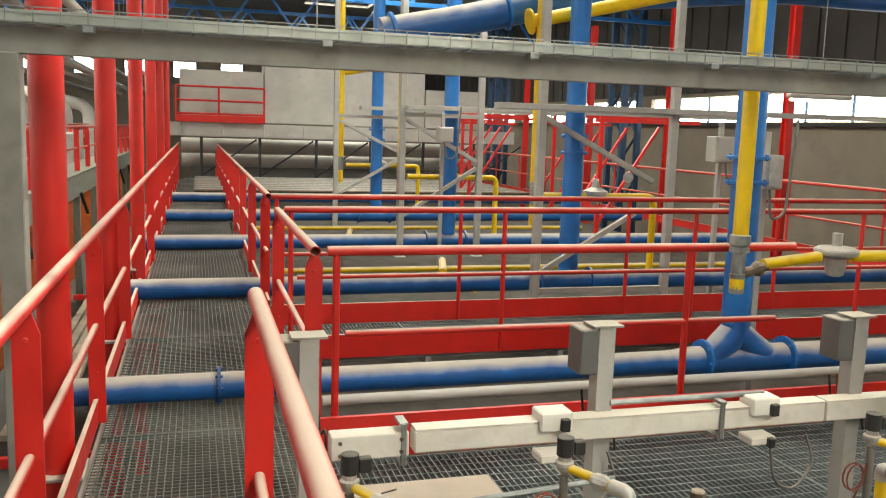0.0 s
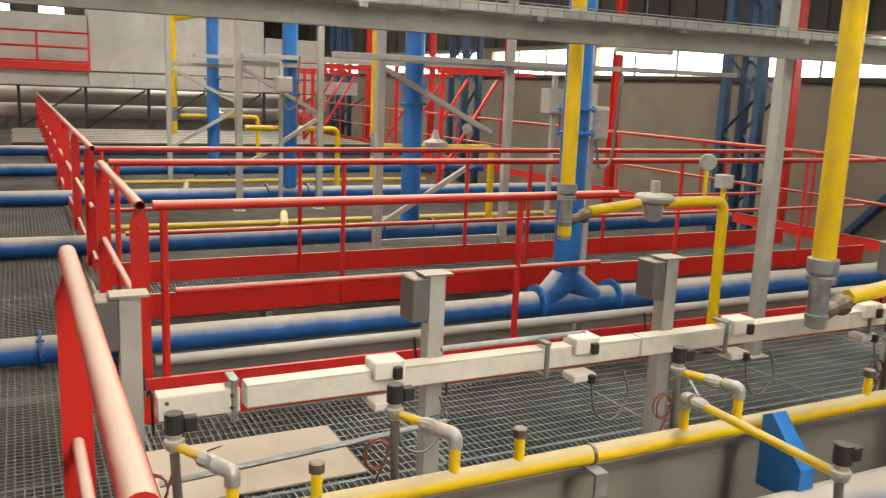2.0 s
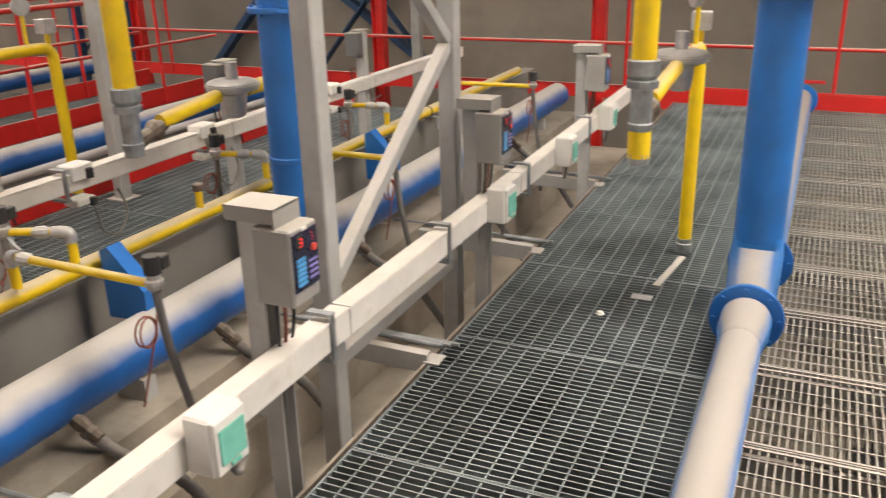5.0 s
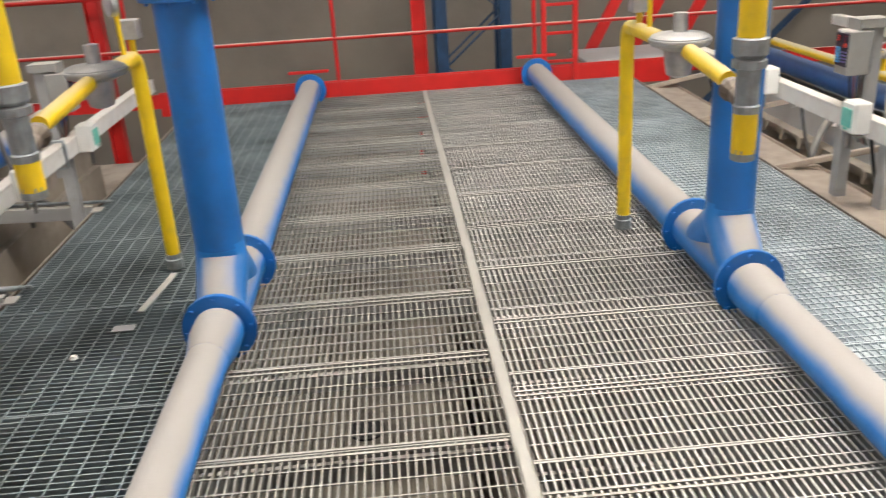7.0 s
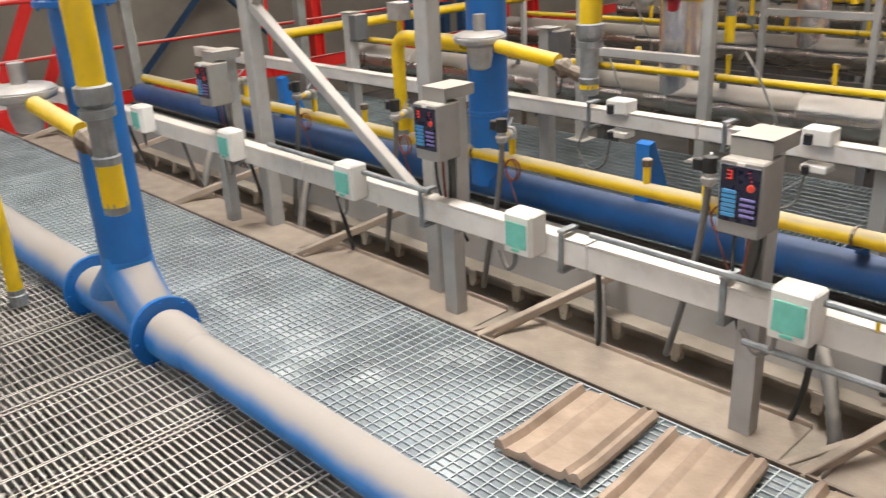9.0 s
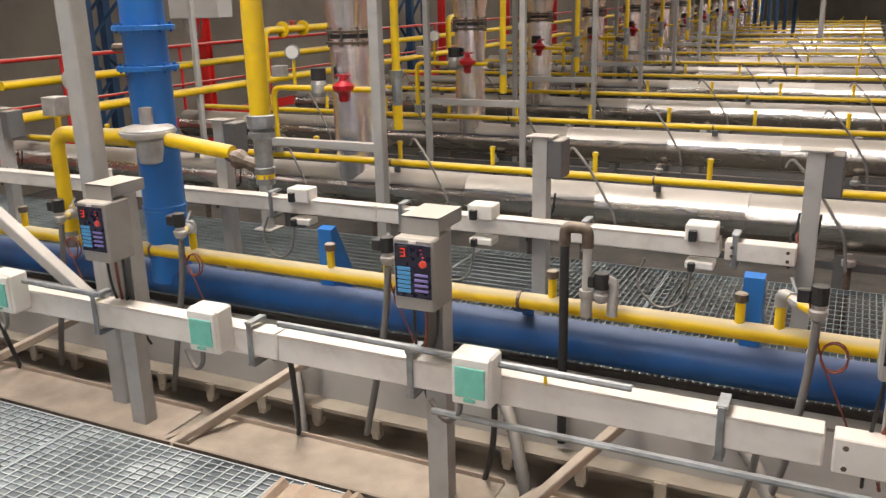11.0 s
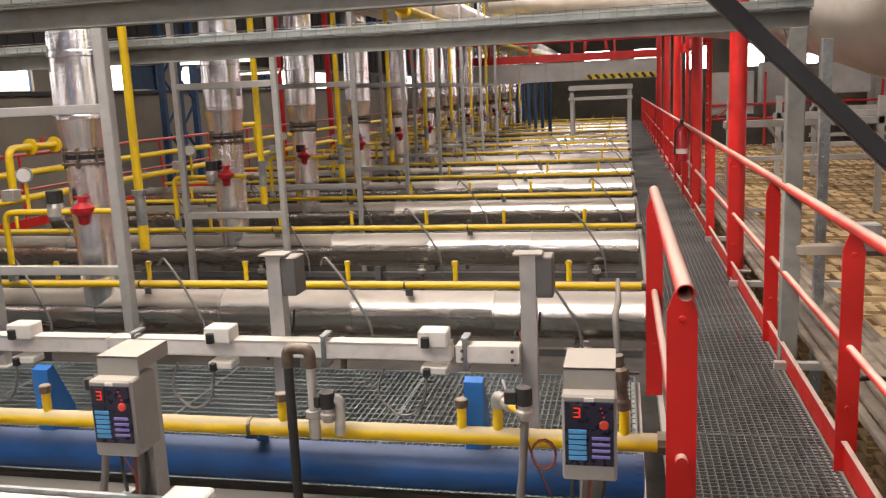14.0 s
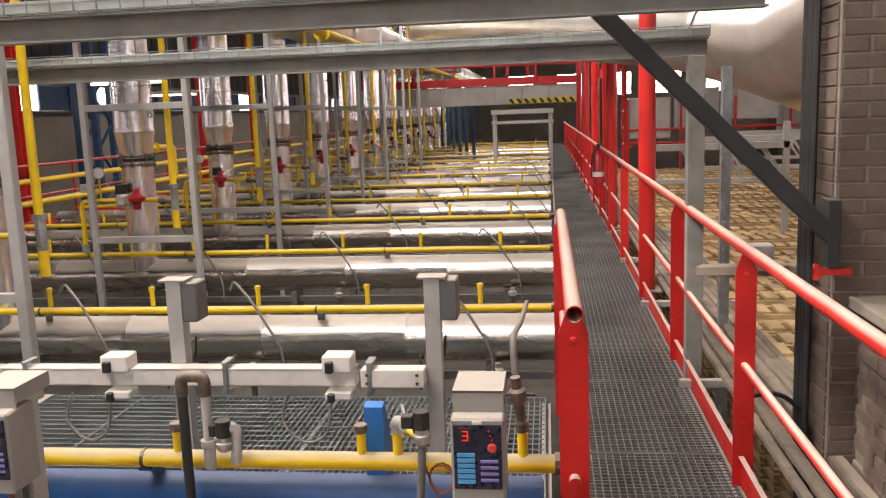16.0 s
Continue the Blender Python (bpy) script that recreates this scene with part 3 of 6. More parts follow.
def exhaust_duct(y, x=3.62, letter=False):
    """A bright steel riser duct with a cone, clamp and red valve."""
    top = empty("exhaust_duct", (x, y, 0), "bright stainless steel duct with a clamped cone", "duct", "exhaust ducts")
    part("lower_duct", tube([(0, 0.0, 0.3), (0, 0, 1.36)], 0.145, 28), DUCT, top, smooth=True)
    part("clamp", flange((0, 0, 1.36), (0, 0, 1), 0.17, 0.02, 10), RUST, top, "dark bolted clamp ring")
    part("clamp", flange((0, 0, 1.44), (0, 0, 1), 0.165, 0.02, 10), RUST, top, "dark bolted clamp ring")
    part("clamp", lathe((0, 0, 1.40), (0, 0, 1), [(0, 0.146), (0.002, 0.155), (0.03, 0.155), (0.032, 0.146)], 24), BLACK, top, "dark seal ring")
    for k in range(8):
        a = k * math.pi / 4 + 0.2
        part("clamp_bolt", tube([(0.16 * math.cos(a), 0.16 * math.sin(a), 1.34), (0.16 * math.cos(a), 0.16 * math.sin(a), 1.48)], 0.008, 6), RUST, top)
    part("cone", lathe((0, 0, 1.36), (0, 0, 1), [(0, 0.145), (0.1, 0.145), (0.31, 0.182)], 24), DUCT, top, smooth=True)
    part("upper_duct", lathe((0, 0, 1.67), (0, 0, 1), [(0, 0.182), (0.006, 0.189), (0.03, 0.189), (0.035, 0.182), (0.42, 0.182), (0.426, 0.189), (0.46, 0.189), (0.466, 0.182), (1.1, 0.182), (1.106, 0.189), (1.14, 0.189), (1.146, 0.182), (3.5, 0.182)], 28), DUCT, top, smooth=True)
    if letter:
        cu = bpy.data.curves.new("letter", "FONT")
        cu.body, cu.size, cu.extrude, cu.align_x = "B", 0.13, 0.001, "CENTER"
        ob = new("letter", cu)
        me = bpy.data.meshes.new_from_object(ob)
        bpy.data.objects.remove(ob)
        me.materials.clear()
        me.materials.append(BLACK)
        tag = new("letter", me)
        tag.parent = top
        tag.location = (-0.181, 0.03, 1.8)
        tag.rotation_euler = (math.pi / 2, 0, math.pi * 1.44)
    return top


def manifold(y, z=0.53, length=7.0, stubs=0):
    top = empty("gas_manifold", (0, y, 0), "yellow gas manifold pipe with short branch stubs", "gas pipe", "gas manifolds")
    r = 0.025 if stubs else 0.033
    part("pipe", tube([(-0.2, 0, z), (length, 0, z)], r, 14), YELLOW if stubs else YELLOW_DUSTY, top, smooth=True)
    part("end_cap", lathe((-0.25, 0, z), (1, 0, 0), [(0, r - 0.006), (0.004, r + 0.007), (0.06, r + 0.007)], 10), RUST, top, "rusty end cap")
    for k in range(int(stubs)):
        part("stub", lathe((0.25 + 0.72 * k, 0, z + 0.03), (0, 0, 1), [(0, 0.016), (0.1, 0.016), (0.102, 0.021), (0.125, 0.021), (0.13, 0.012)], 8), YELLOW, top)
    for k in range(3):
        x = 1.3 + 1.9 * k
        part("clamp", lathe((x, 0, z), (1, 0, 0), [(0, r), (0.001, r + 0.005), (0.012, r + 0.005), (0.013, r)], 12), RUST, top)
        part("bracket", boxes([((x, -0.03, z - r - 0.006), (0.05, 0.1, 0.008)), ((x, -0.075, z - r - 0.045), (0.05, 0.008, 0.08))]), GALV if stubs or y > 0 else BLUE_SHADED, top)
    return top


manifold(2.88)
manifold(-3.39)
DUCT_X = (3.60, 3.675, 3.78)
for k, y in enumerate(ROWS):
    exhaust_duct(y, DUCT_X[min(k, 2)], letter=k < 2)
    manifold(y + 0.14, stubs=9)

# ---- railings ----


def railing(a, b, posts, label, group="", flat=True, toe=True, h=1.1, mid=0.52, low=0.0):
    """Top rail, mid rail, posts and toe board between two floor points; posts: distances from a."""
    a, b = Vector(a), Vector(b)
    d = (b - a).normalized()
    top = empty("railing", a, label, "railing", group)
    length = (b - a).length
    part("top_rail", hollow([d * 0, d * length], 0.027), RED_RAIL, top, smooth=True).location = (0, 0, h)
    part("mid_rail", tube([d * 0.1, d * (length - 0.1)], 0.019, 12), RED_RAIL, top, smooth=True).location = (0, 0, h * mid)
    side = Vector((-d.y, d.x, 0))
    for s in posts:
        p = d * s
        if flat:
            bm = bmesh.new()
            w = 0.09
            prof = [(-w / 2, 0), (w / 2, 0), (w / 2, h - 0.09), (w * 0.22, h - 0.02), (-w * 0.22, h - 0.02), (-w / 2, h - 0.09)]
            f = [bm.verts.new(p + side * u + Vector((0, 0, v)) - d * 0.006) for u, v in prof]
            g = [bm.verts.new(p + side * u + Vector((0, 0, v)) + d * 0.006) for u, v in prof]
            bm.faces.new(f)
            bm.faces.new(g[::-1])
            for k in range(6):
                bm.faces.new((f[k], g[k], g[(k + 1) % 6], f[(k + 1) % 6]))
            post = part("post", bm, RED, top)
            for bz in (h - 0.11, 0.3):
                part("bolt", lathe(p + Vector((0, 0, bz)) + d * 0.006, d, [(0, 0.011), (0.006, 0.011), (0.008, 0.007)], 8), RED, post)
                part("bolt", lathe(p + Vector((0, 0, bz)) - d * 0.006, -d, [(0, 0.011), (0.006, 0.011), (0.008, 0.007)], 8), RED, post)
        else:
            part("post", tube([p + Vector((0, 0, low)), p + Vector((0, 0, h))], 0.02, 10), RED, top)
    if toe:
        mid_z, tall = (low + 0.14 + low * 0.5) / 2, 0.14 - low * 0.5
        bm = bar(Vector((0, 0, mid_z)), d * length + Vector((0, 0, mid_z)), 0.008, tall)
        part("toe_board", bm, RED, top)
        part("toe_lip", bar(Vector((0, 0, 0.142 + low * 0.5)) + side * 0.008, d * length + Vector((0, 0, 0.142 + low * 0.5)) + side * 0.008, 0.026, 0.006), RED_RAIL, top, "dusty top edge of the toe board")
    return top


RAIL_LABEL = "red painted tubular handrail with flat posts, dusty on top"
railing((-0.25, -5.4, 0), (-0.25, -2.97, 0), [0.1, 2.29], RAIL_LABEL, "walkway railings", toe=False, h=1.16)
railing((-0.257, 1.8, 0), (-0.257, 3.58, 0), [1.6], RAIL_LABEL, "walkway railings", toe=False, h=1.17)
railing((-1.045, 2.6, 0), (-1.045, -44.0, 0), [1.0 + 2.0 * k for k in range(23)], RAIL_LABEL, "walkway railings")
railing((-1.0, 2.8, 0), (-1.0, 29.0, 0), [1.0 + 2.0 * k for k in range(13)], RAIL_LABEL, "walkway railings")
railing((0.14, 7.2, 0), (0.14, 5.04, 0), [0.1, 2.1], RAIL_LABEL, "walkway railings")
railing((0.18, 29.0, 0), (0.18, 8.5, 0), [0.1 + 2.0 * k for k in range(11)], RAIL_LABEL, "walkway railings")
CROSS = "red painted cross railing over the kiln top"
railing((0.2, 5.05, 0), (3.05, 5.05, 0), [0.05, 2.13], CROSS, "cross railings", flat=False, toe=False, mid=0.6)
railing((0.2, 7.27, 0), (8.5, 7.27, 0), [0.05, 1.8, 3.6, 5.4, 7.2], CROSS, "cross railings", flat=False, low=-0.09)
railing((0.2, 8.48, 0), (8.5, 8.48, 0), [0.05, 1.8, 3.6, 5.4, 7.2], CROSS, "cross railings", flat=False, low=-0.09)
railing((8.75, -44.0, 0), (8.75, 29.0, 0), [2.0 * k + 0.3 for k in range(36)], CROSS, "far railing", flat=False)

# ---- columns ----
for y in (5.16, 7.9, 11.4, 14.8, 18.2, 22.0, -8.84, -13.3, -17.5, -21.5, -26.0):
    top = empty("red_column", (-1.12, y, 0), "round red painted steel column on a base plate", "column", "walkway columns")
    part("shaft", tube([(0, 0, FLOOR_Z), (0, 0, ROOF)], 0.08, 20), RED, top, smooth=True)
    part("base_plate", box((0, 0, -0.02), (0.26, 0.26, 0.02)), GREY, top)
for y in (9.35, 12.8, 16.4, 20.3):
    top = empty("cross_pipe", (0, y, 0), "blue air pipe crossing the walkway, dusty on top", "pipe", "crossing air pipes")
    part("pipe", tube([(-1.3, 0, 0.11), (8.4, 0, 0.11)], 0.1, 20), BLUE, top, smooth=True)


# ---- trunking, posts and boxes along the burner pits ----
def cable_beam(y, x0, x1, z0, z1, face, boxes_at=(), clamps=()):
    """White cable trunking of several lengths with clamps and a bolted end piece."""
    top = empty("cable_trunking", (x0, y, z0), "white steel cable trunking beam along the burners, dusty", "cable trunking", "cable trunkings")
    h = z1 - z0
    n = 4
    ln = (x1 - x0 - 0.3) / n
    part("end_piece", box((0.14, face * 0.004, h / 2), (0.28, 0.078, h + 0.004)), WHITE, top, "white bolted end piece")
    for bx in (0.03, 0.25):
        for bz in (0.02, h - 0.02):
            part("bolt", lathe((bx, face * 0.048, bz), (0, face, 0), [(0, 0.008), (0.006, 0.008)], 6), RUST, top)
    for k in range(n):
        part("channel", box((0.3 + ln * (k + 0.5), 0, h / 2), (ln - 0.004, 0.07, h), 0.006), WHITE, top)
        part("lid", box((0.3 + ln * (k + 0.5), 0, h + 0.003), (ln - 0.01, 0.078, 0.006), 0.002), WHITE, top)
    for c in clamps:
        bm = box((c - x0, face * 0.042, h / 2), (0.022, 0.012, h + 0.07))
        add_box(bm, (c - x0, 0, h + 0.03), (0.03, 0.09, 0.012))
        add_box(bm, (c - x0, 0, -0.03), (0.03, 0.09, 0.012))
        part("clamp", bm, GALV, top, "galvanised strap clamp")
    return top


cable_beam(-2.76, -0.12, 7.4, 0.425, 0.525, 1, clamps=(0.45, 1.44, 2.1, 2.88, 4.5))
cable_beam(1.80, 0.0, 7.4, 0.405, 0.51, -1, clamps=(0.9, 1.95, 2.9, 3.95, 5.2))
cable_beam(3.60, 0.0, 7.4, 0.575, 0.66, -1, clamps=(0.26, 1.57, 2.58, 3.6))
cable_beam(-4.10, 0.36, 7.4, 0.578, 0.655, 1, clamps=(0.6, 1.25, 2.2, 3.0))


def green_box(x, y, z, face):
    top = empty("breaker_box", (x, y, z), "white plastic breaker box with a green window", "electrical box", "breaker boxes")
    part("case", box((0, face * 0.045, 0), (0.135, 0.09, 0.17), 0.008), PLASTIC, top)
    part("lip", box((0, face * 0.094, 0), (0.125, 0.012, 0.155), 0.005), PLASTIC, top)
    win = part("window", box((0, face * 0.103, 0.0), (0.1, 0.006, 0.1), 0.002), GREEN_WINDOW, top, "green tinted hinged window")
    part("catch", box((0, face * 0.107, -0.058), (0.04, 0.006, 0.012), 0.002), GREEN_WINDOW, win)
    part("conduit", tube([(0.06, face * 0.04, -0.085), (0.07, face * 0.03, -0.16), (0.14, face * 0.0, -0.22), (0.2, -face * 0.02, -0.15)], 0.009, 8, 0.05), CABLE, top, smooth=True)
    return top


for x in (1.18, 2.24, 3.32, 4.40, 5.5):
    green_box(x, -2.725, 0.535, 1)
for x in (1.30, 3.42, 4.5, 5.5):
    green_box(x, 1.765, 0.49, -1)


def junction_box(x, y, z, face):
    top = empty("junction_box", (x, y, z), "small white plastic junction box on the trunking", "electrical box", "junction boxes")
    part("case", box((0, 0, 0.07), (0.13, 0.1, 0.075), 0.006), PLASTIC, top)
    part("case", box((0, 0, -0.075), (0.12, 0.09, 0.035), 0.006), PLASTIC, top)
    part("plug", box((0.03, face * 0.055, 0.06), (0.035, 0.03, 0.05), 0.004), BLACK, top, "black plug")
    part("plug", box((0.03, face * 0.05, -0.08), (0.03, 0.03, 0.04), 0.004), BLACK, top, "black plug")
    part("cable", tube([(0.03, face * 0.05, -0.1), (0.05, face * 0.06, -0.25), (0.16, face * 0.05, -0.3), (0.28, face * 0.02, -0.2), (0.24, 0, -0.08)], 0.006, 6, 0.09), CABLE, top, smooth=True)
    return top


for x in (0.74, 1.76, 2.81, 4.3):
    junction_box(x, -4.09, 0.615, 1)
for x in (0.845, 1.765, 2.675, 3.60, 5.0):
    junction_box(x, 3.59, 0.595, -1)


def control_post(x, y, face, z0, panel=True, foot=True):
    """A channel post with a hood and a burner control box."""
    top = empty("burner_control", (x, y, 0), "grey burner control box with keys and red display" if panel else "grey steel post with cap and grey burner box", "control box", "burner controls")
    bm = boxes([((0, -face * 0.035, (z0 + 1.0) / 2), (0.068, 0.006, 1.0 - z0)), ((-0.031, 0, (z0 + 1.0) / 2), (0.006, 0.064, 1.0 - z0)), ((0.031, 0, (z0 + 1.0) / 2), (0.006, 0.064, 1.0 - z0))])
    part("post", bm, GREY, top)
    part("hood", boxes([((0, face * 0.0, 1.005), (0.125, 0.1, 0.008))]) if not panel else boxes([((0, face * 0.03, 1.003), (0.134, 0.17, 0.006)), ((0, face * 0.112, 0.975), (0.134, 0.006, 0.058)), ((0, -face * 0.052, 0.985), (0.134, 0.006, 0.04)), ((-0.064, face * 0.03, 0.98), (0.006, 0.16, 0.04)), ((0.064, face * 0.03, 0.98), (0.006, 0.16, 0.04))]), CASE, top, "beige dusty sheet hood")
    if panel:
        case = part("case", box((0, face * 0.10, 0.83), (0.14, 0.13, 0.235), 0.006), CASE, top, "grey enclosure with a control panel")
        part("front", box((0, face * 0.168, 0.845), (0.125, 0.006, 0.175), 0.002), SCREEN, case, "dark blue front panel")
        part("display", box((face * 0.032, face * 0.173, 0.905), (0.034, 0.004, 0.042), 0.001), DARK, case)
        # the digit 3 on the display
        w = face
        segs = [((w * 0.032, face * 0.1758, 0.905 + dz), (0.013, 0.0015, 0.0025)) for dz in (-0.012, 0, 0.012)] + [((w * 0.032 - face * 0.008, face * 0.1758, 0.905), (0.0025, 0.0015, 0.026))]
        part("digit", boxes(segs), LED, case, "red lit figure")
        for k in range(3):
            part("lamp", box((-face * (0.03 + 0.004 * k), face * 0.172, 0.917 - 0.012 * k), (0.004, 0.002, 0.003), 0.0005), LED, case)
        part("button", lathe((-face * 0.038, face * 0.17, 0.872), (0, face, 0), [(0, 0.012), (0.006, 0.012), (0.008, 0.009)], 16), BUTTON, case, "round red reset button")
        for k in range(6):
            part("key", box((face * 0.03, face * 0.1725, 0.852 - 0.0145 * k), (0.046, 0.004, 0.011), 0.001), KEYBLUE, case)
        for k in range(4):
            part("key", box((-face * 0.03, face * 0.1725, 0.835 - 0.017 * k), (0.046, 0.004, 0.008), 0.001), KEYLILAC, case)
        part("label", box((0, face * 0.169, 0.938), (0.025, 0.004, 0.01), 0.001), PLASTIC, case)
    else:
        case = part("case", box((-0.072, face * 0.02, 0.905), (0.075, 0.12, 0.18), 0.006), DARKGREY, top, "grey enclosure")
    for dx in (-0.04, 0.0, 0.045):
        part("cable", tube([(dx, face * 0.08, 0.72), (dx + 0.01, face * 0.07, 0.6), (dx * 0.4 + 0.05, face * 0.02, 0.45 if panel else 0.66), (dx + 0.02, -face * 0.03, 0.3 if panel else 0.5)], 0.0055, 6, 0.06), BLACK if dx else CABLE_RED, top, smooth=True)
    if foot:
        part("foot_plate", box((0, 0, z0 + 0.004), (0.13, 0.11, 0.008), 0.002), GREY, top)
    return top


for x in (0.01, 1.385, 2.76, 4.6):
    control_post(x, -2.83, 1, 0.36, foot=False).location.z = 0.015
for x in (1.75, 3.45, 5.4):
    control_post(x, 1.87, -1, 0.3, foot=False).location.z = -0.03
for x in (-0.07, 1.075, 2.27, 3.95, 5.6):
    control_post(x, 3.66, 1, 0.0, panel=False)
for x in (0.325, 1.495, 3.38, 5.2):
    control_post(x, -4.17, -1, -0.04, panel=False).location.z = 0.04


def beam_post(x, y, top_z):
    ob = part("trunking_post", boxes([((0, 0.03, (top_z - 0.28) / 2 + 0.0), (0.075, 0.006, top_z + 0.28)), ((-0.034, 0, (top_z - 0.28) / 2), (0.006, 0.06, top_z + 0.28)), ((0.034, 0, (top_z - 0.28) / 2), (0.006, 0.06, top_z + 0.28))]), GREY)
    ob.location = (x, y, 0)
    return tagged(ob, "grey steel channel post under the cable trunking", "post", "trunking posts")


for x in (1.37, 2.77, 4.72, 6.3):
    beam_post(x, -2.80, 0.43)
for x in (0.3, 1.75, 3.5, 5.4):
    beam_post(x, 1.84, 0.41)

# ---- burner pits ----
structure("pit_wall_south", boxes([((3.6, -3.345, 0.095), (7.8, 0.03, 0.28))]), PANEL, "pale grey steel pit wall", "wall")
structure("pit_wall_trim", boxes([((3.6, -3.375, 0.242), (7.8, 0.1, 0.012))]), PITWALL, "dusty top edge of the pit wall", "trim")
structure("pit_wall_north", boxes([((3.7, 2.97, 0.02), (7.6, 0.04, 0.92)), ((3.7, 2.94, 0.47), (7.6, 0.09, 0.015))]), PITWALL, "dusty tan steel pit wall", "wall")
structure("kiln_kerb_north", boxes([((3.7, 2.61, -0.21), (7.6, 0.34, 0.6)), ((3.7, 2.41, -0.36), (7.6, 0.06, 0.3))]), SAND, "dusty masonry kerb beside the burner pit", "kerb")
structure("pit_void_south", boxes([((3.6, -3.42, -0.22), (7.8, 0.02, 0.3))]), SAND, "sandy wall under the pit ledge", "wall")
structure("pit_floor_south", boxes([((3.6, -3.12, -0.22), (7.8, 0.58, 0.04))]), SAND, "dusty floor of the burner pit", "floor")
# dark colour stands for the shade behind the main
structure("pit_back_south", boxes([((3.6, -3.46, 0.11), (7.8, 0.03, 0.3))]), SHADED_CLAY, "plate behind the air main, coloured dark for the shade there", "wall")
structure("kiln_kerb_south", boxes([((3.6, -3.29, -0.05), (7.8, 0.1, 0.016))] + [((0.1 + 0.3 * k, -3.235, -0.08), (0.045, 0.012, 0.07)) for k in range(25)] + [((0.1 + 0.3 * k, -3.25, -0.115), (0.03, 0.05, 0.03)) for k in range(25)]), SAND, "dusty masonry kerb beside the burner pit", "kerb")
structure("deck_edge_trim", boxes([((4.4, -2.672, -0.04), (8.6, 0.012, 0.1)), ((4.4, 1.772, -0.04), (8.6, 0.012, 0.1))]), RUST, "steel edge angle of the deck", "trim")
for k in range(6):
    x = 1.11 + 1.4 * k
    plate = empty("ledge_plate", (x - 0.68, -2.83, -0.018), "sand-coloured dusty ledge plate beside the deck", "plate", "ledge plates")
    part("sheet", box((0, 0, 0), (1.26, 0.25, 0.01), 0.003), TILE, plate)
    part("lip", box((0, -0.128, 0.009), (1.26, 0.008, 0.028), 0.002), TILE, plate, "dusty raised edge")
    part("lip", box((0.628, 0, 0.009), (0.008, 0.24, 0.028), 0.002), TILE, plate, "dusty raised edge")
    strut = empty("cross_strut", (x, -2.67, 0.0), "dusty grey square tube strut over the burner pit", "strut", "pit struts")
    part("tube", bar((0.0, 0.0, -0.01), (-0.27, -0.63, 0.16), 0.038), TILE, strut)
    part("flat", bar((0.07, -0.02, -0.008), (-0.05, -0.29, 0.0), 0.03, 0.012), TILE, strut, "dusty flat bar")
    part("end_plate", box((0.0, 0.005, -0.03), (0.11, 0.03, 0.05), 0.003), TILE, strut)
    for m in range(2):
        bx = x - 1.0 + 0.66 * m
        bt = empty("burner_block", (bx, -3.07, -0.5), "dusty burner tube and clamp in the pit", "burner", "pit burners")
        part("lug", boxes([((0, 0.02, 0.345), (0.06, 0.14, 0.012)), ((0, 0.09, 0.27), (0.05, 0.012, 0.16))]), CLAY, bt)
        part("stub", lathe((0, 0.02, 0.0), (0, 0.2, 1), [(0, 0.05), (0.12, 0.05), (0.13, 0.065), (0.16, 0.065), (0.17, 0.04), (0.24, 0.03)], 10), RUST, bt)
        part("mouth", lathe((0, 0.1, 0.0), (0, 0, 1), [(0, 0.09), (0.03, 0.09), (0.032, 0.06)], 14), CLAY, bt)


def ribbed(points, r, step=0.016):
    pts = bent(points, 0.15)
    dense = [pts[0]]
    for a, b in zip(pts, pts[1:]):
        n = max(1, int((b - a).length / step))
        dense += [a + (b - a) * (i + 1) / n for i in range(n)]
    return add_tube(bmesh.new(), dense, [r * (1.0 if i % 2 else 0.86) for i in range(len(dense))], 10)


for k in range(18):
    x = 0.1 + 0.41 * k
    ob = part("main_strut", bar((x, -3.42, 0.22), (x + (0.12 if k % 2 else -0.12), -3.28, 0.12), 0.03, 0.012), GREY)
    tagged(ob, "short slanted flat steel strut under the air main", "strut", "main struts")
for k in range(9):
    x = 0.35 + 0.82 * k
    ob = part("pit_conduit", tube([(x, -2.80, 0.42), (x + 0.03, -2.86, 0.2), (x + 0.12, -2.98, -0.05), (x + 0.3, -3.06, -0.4)], 0.011, 7, 0.12), BLACK if k % 3 else CABLE, smooth=True)
    tagged(ob, "dark cable hanging from the trunking into the pit", "cable", "pit cables")
for x in (0.25, 1.15, 2.15, 3.2, 4.4, 5.6):
    ob = part("flexible_hose", ribbed([(x + 0.25, -3.34, 0.18), (x + 0.12, -3.2, 0.12), (x, -3.05, -0.1), (x - 0.05, -3.02, -0.42)], 0.028), CABLE, smooth=True)
    tagged(ob, "grey ribbed flexible hose from the air main into the pit", "hose", "burner hoses")
for x in (0.85, 1.55, 2.3, 3.4, 4.6, 5.8):
    hose = empty("burner_hose", (x, 0, 0), "grey ribbed burner hose with a brass cock under the air main", "hose", "burner hoses")
    part("hose", ribbed([(0.0, 2.5, 0.17), (0.05, 2.36, 0.05), (0.16, 2.26, -0.05), (0.28, 2.02, -0.48)], 0.024), CABLE, hose, smooth=True)
    part("cock", lathe((-0.01, 2.53, 0.22), (0.15, -0.8, -0.6), [(0, 0.02), (0.04, 0.028), (0.07, 0.02), (0.09, 0.026), (0.12, 0.02)], 10), RUST, hose)
for x, y in ((2.1, 1.9), (2.9, 1.88), (3.9, 1.92), (4.5, 1.9), (1.3, 1.95)):
    ob = part("kiln_port", lathe((x, y, -0.522), (0, 0, 1), [(0, 0.09), (0.012, 0.095), (0.014, 0.075), (0.004, 0.07)], 20), DARK)
    tagged(ob, "dark round port in the kiln roof", "port", "kiln ports")
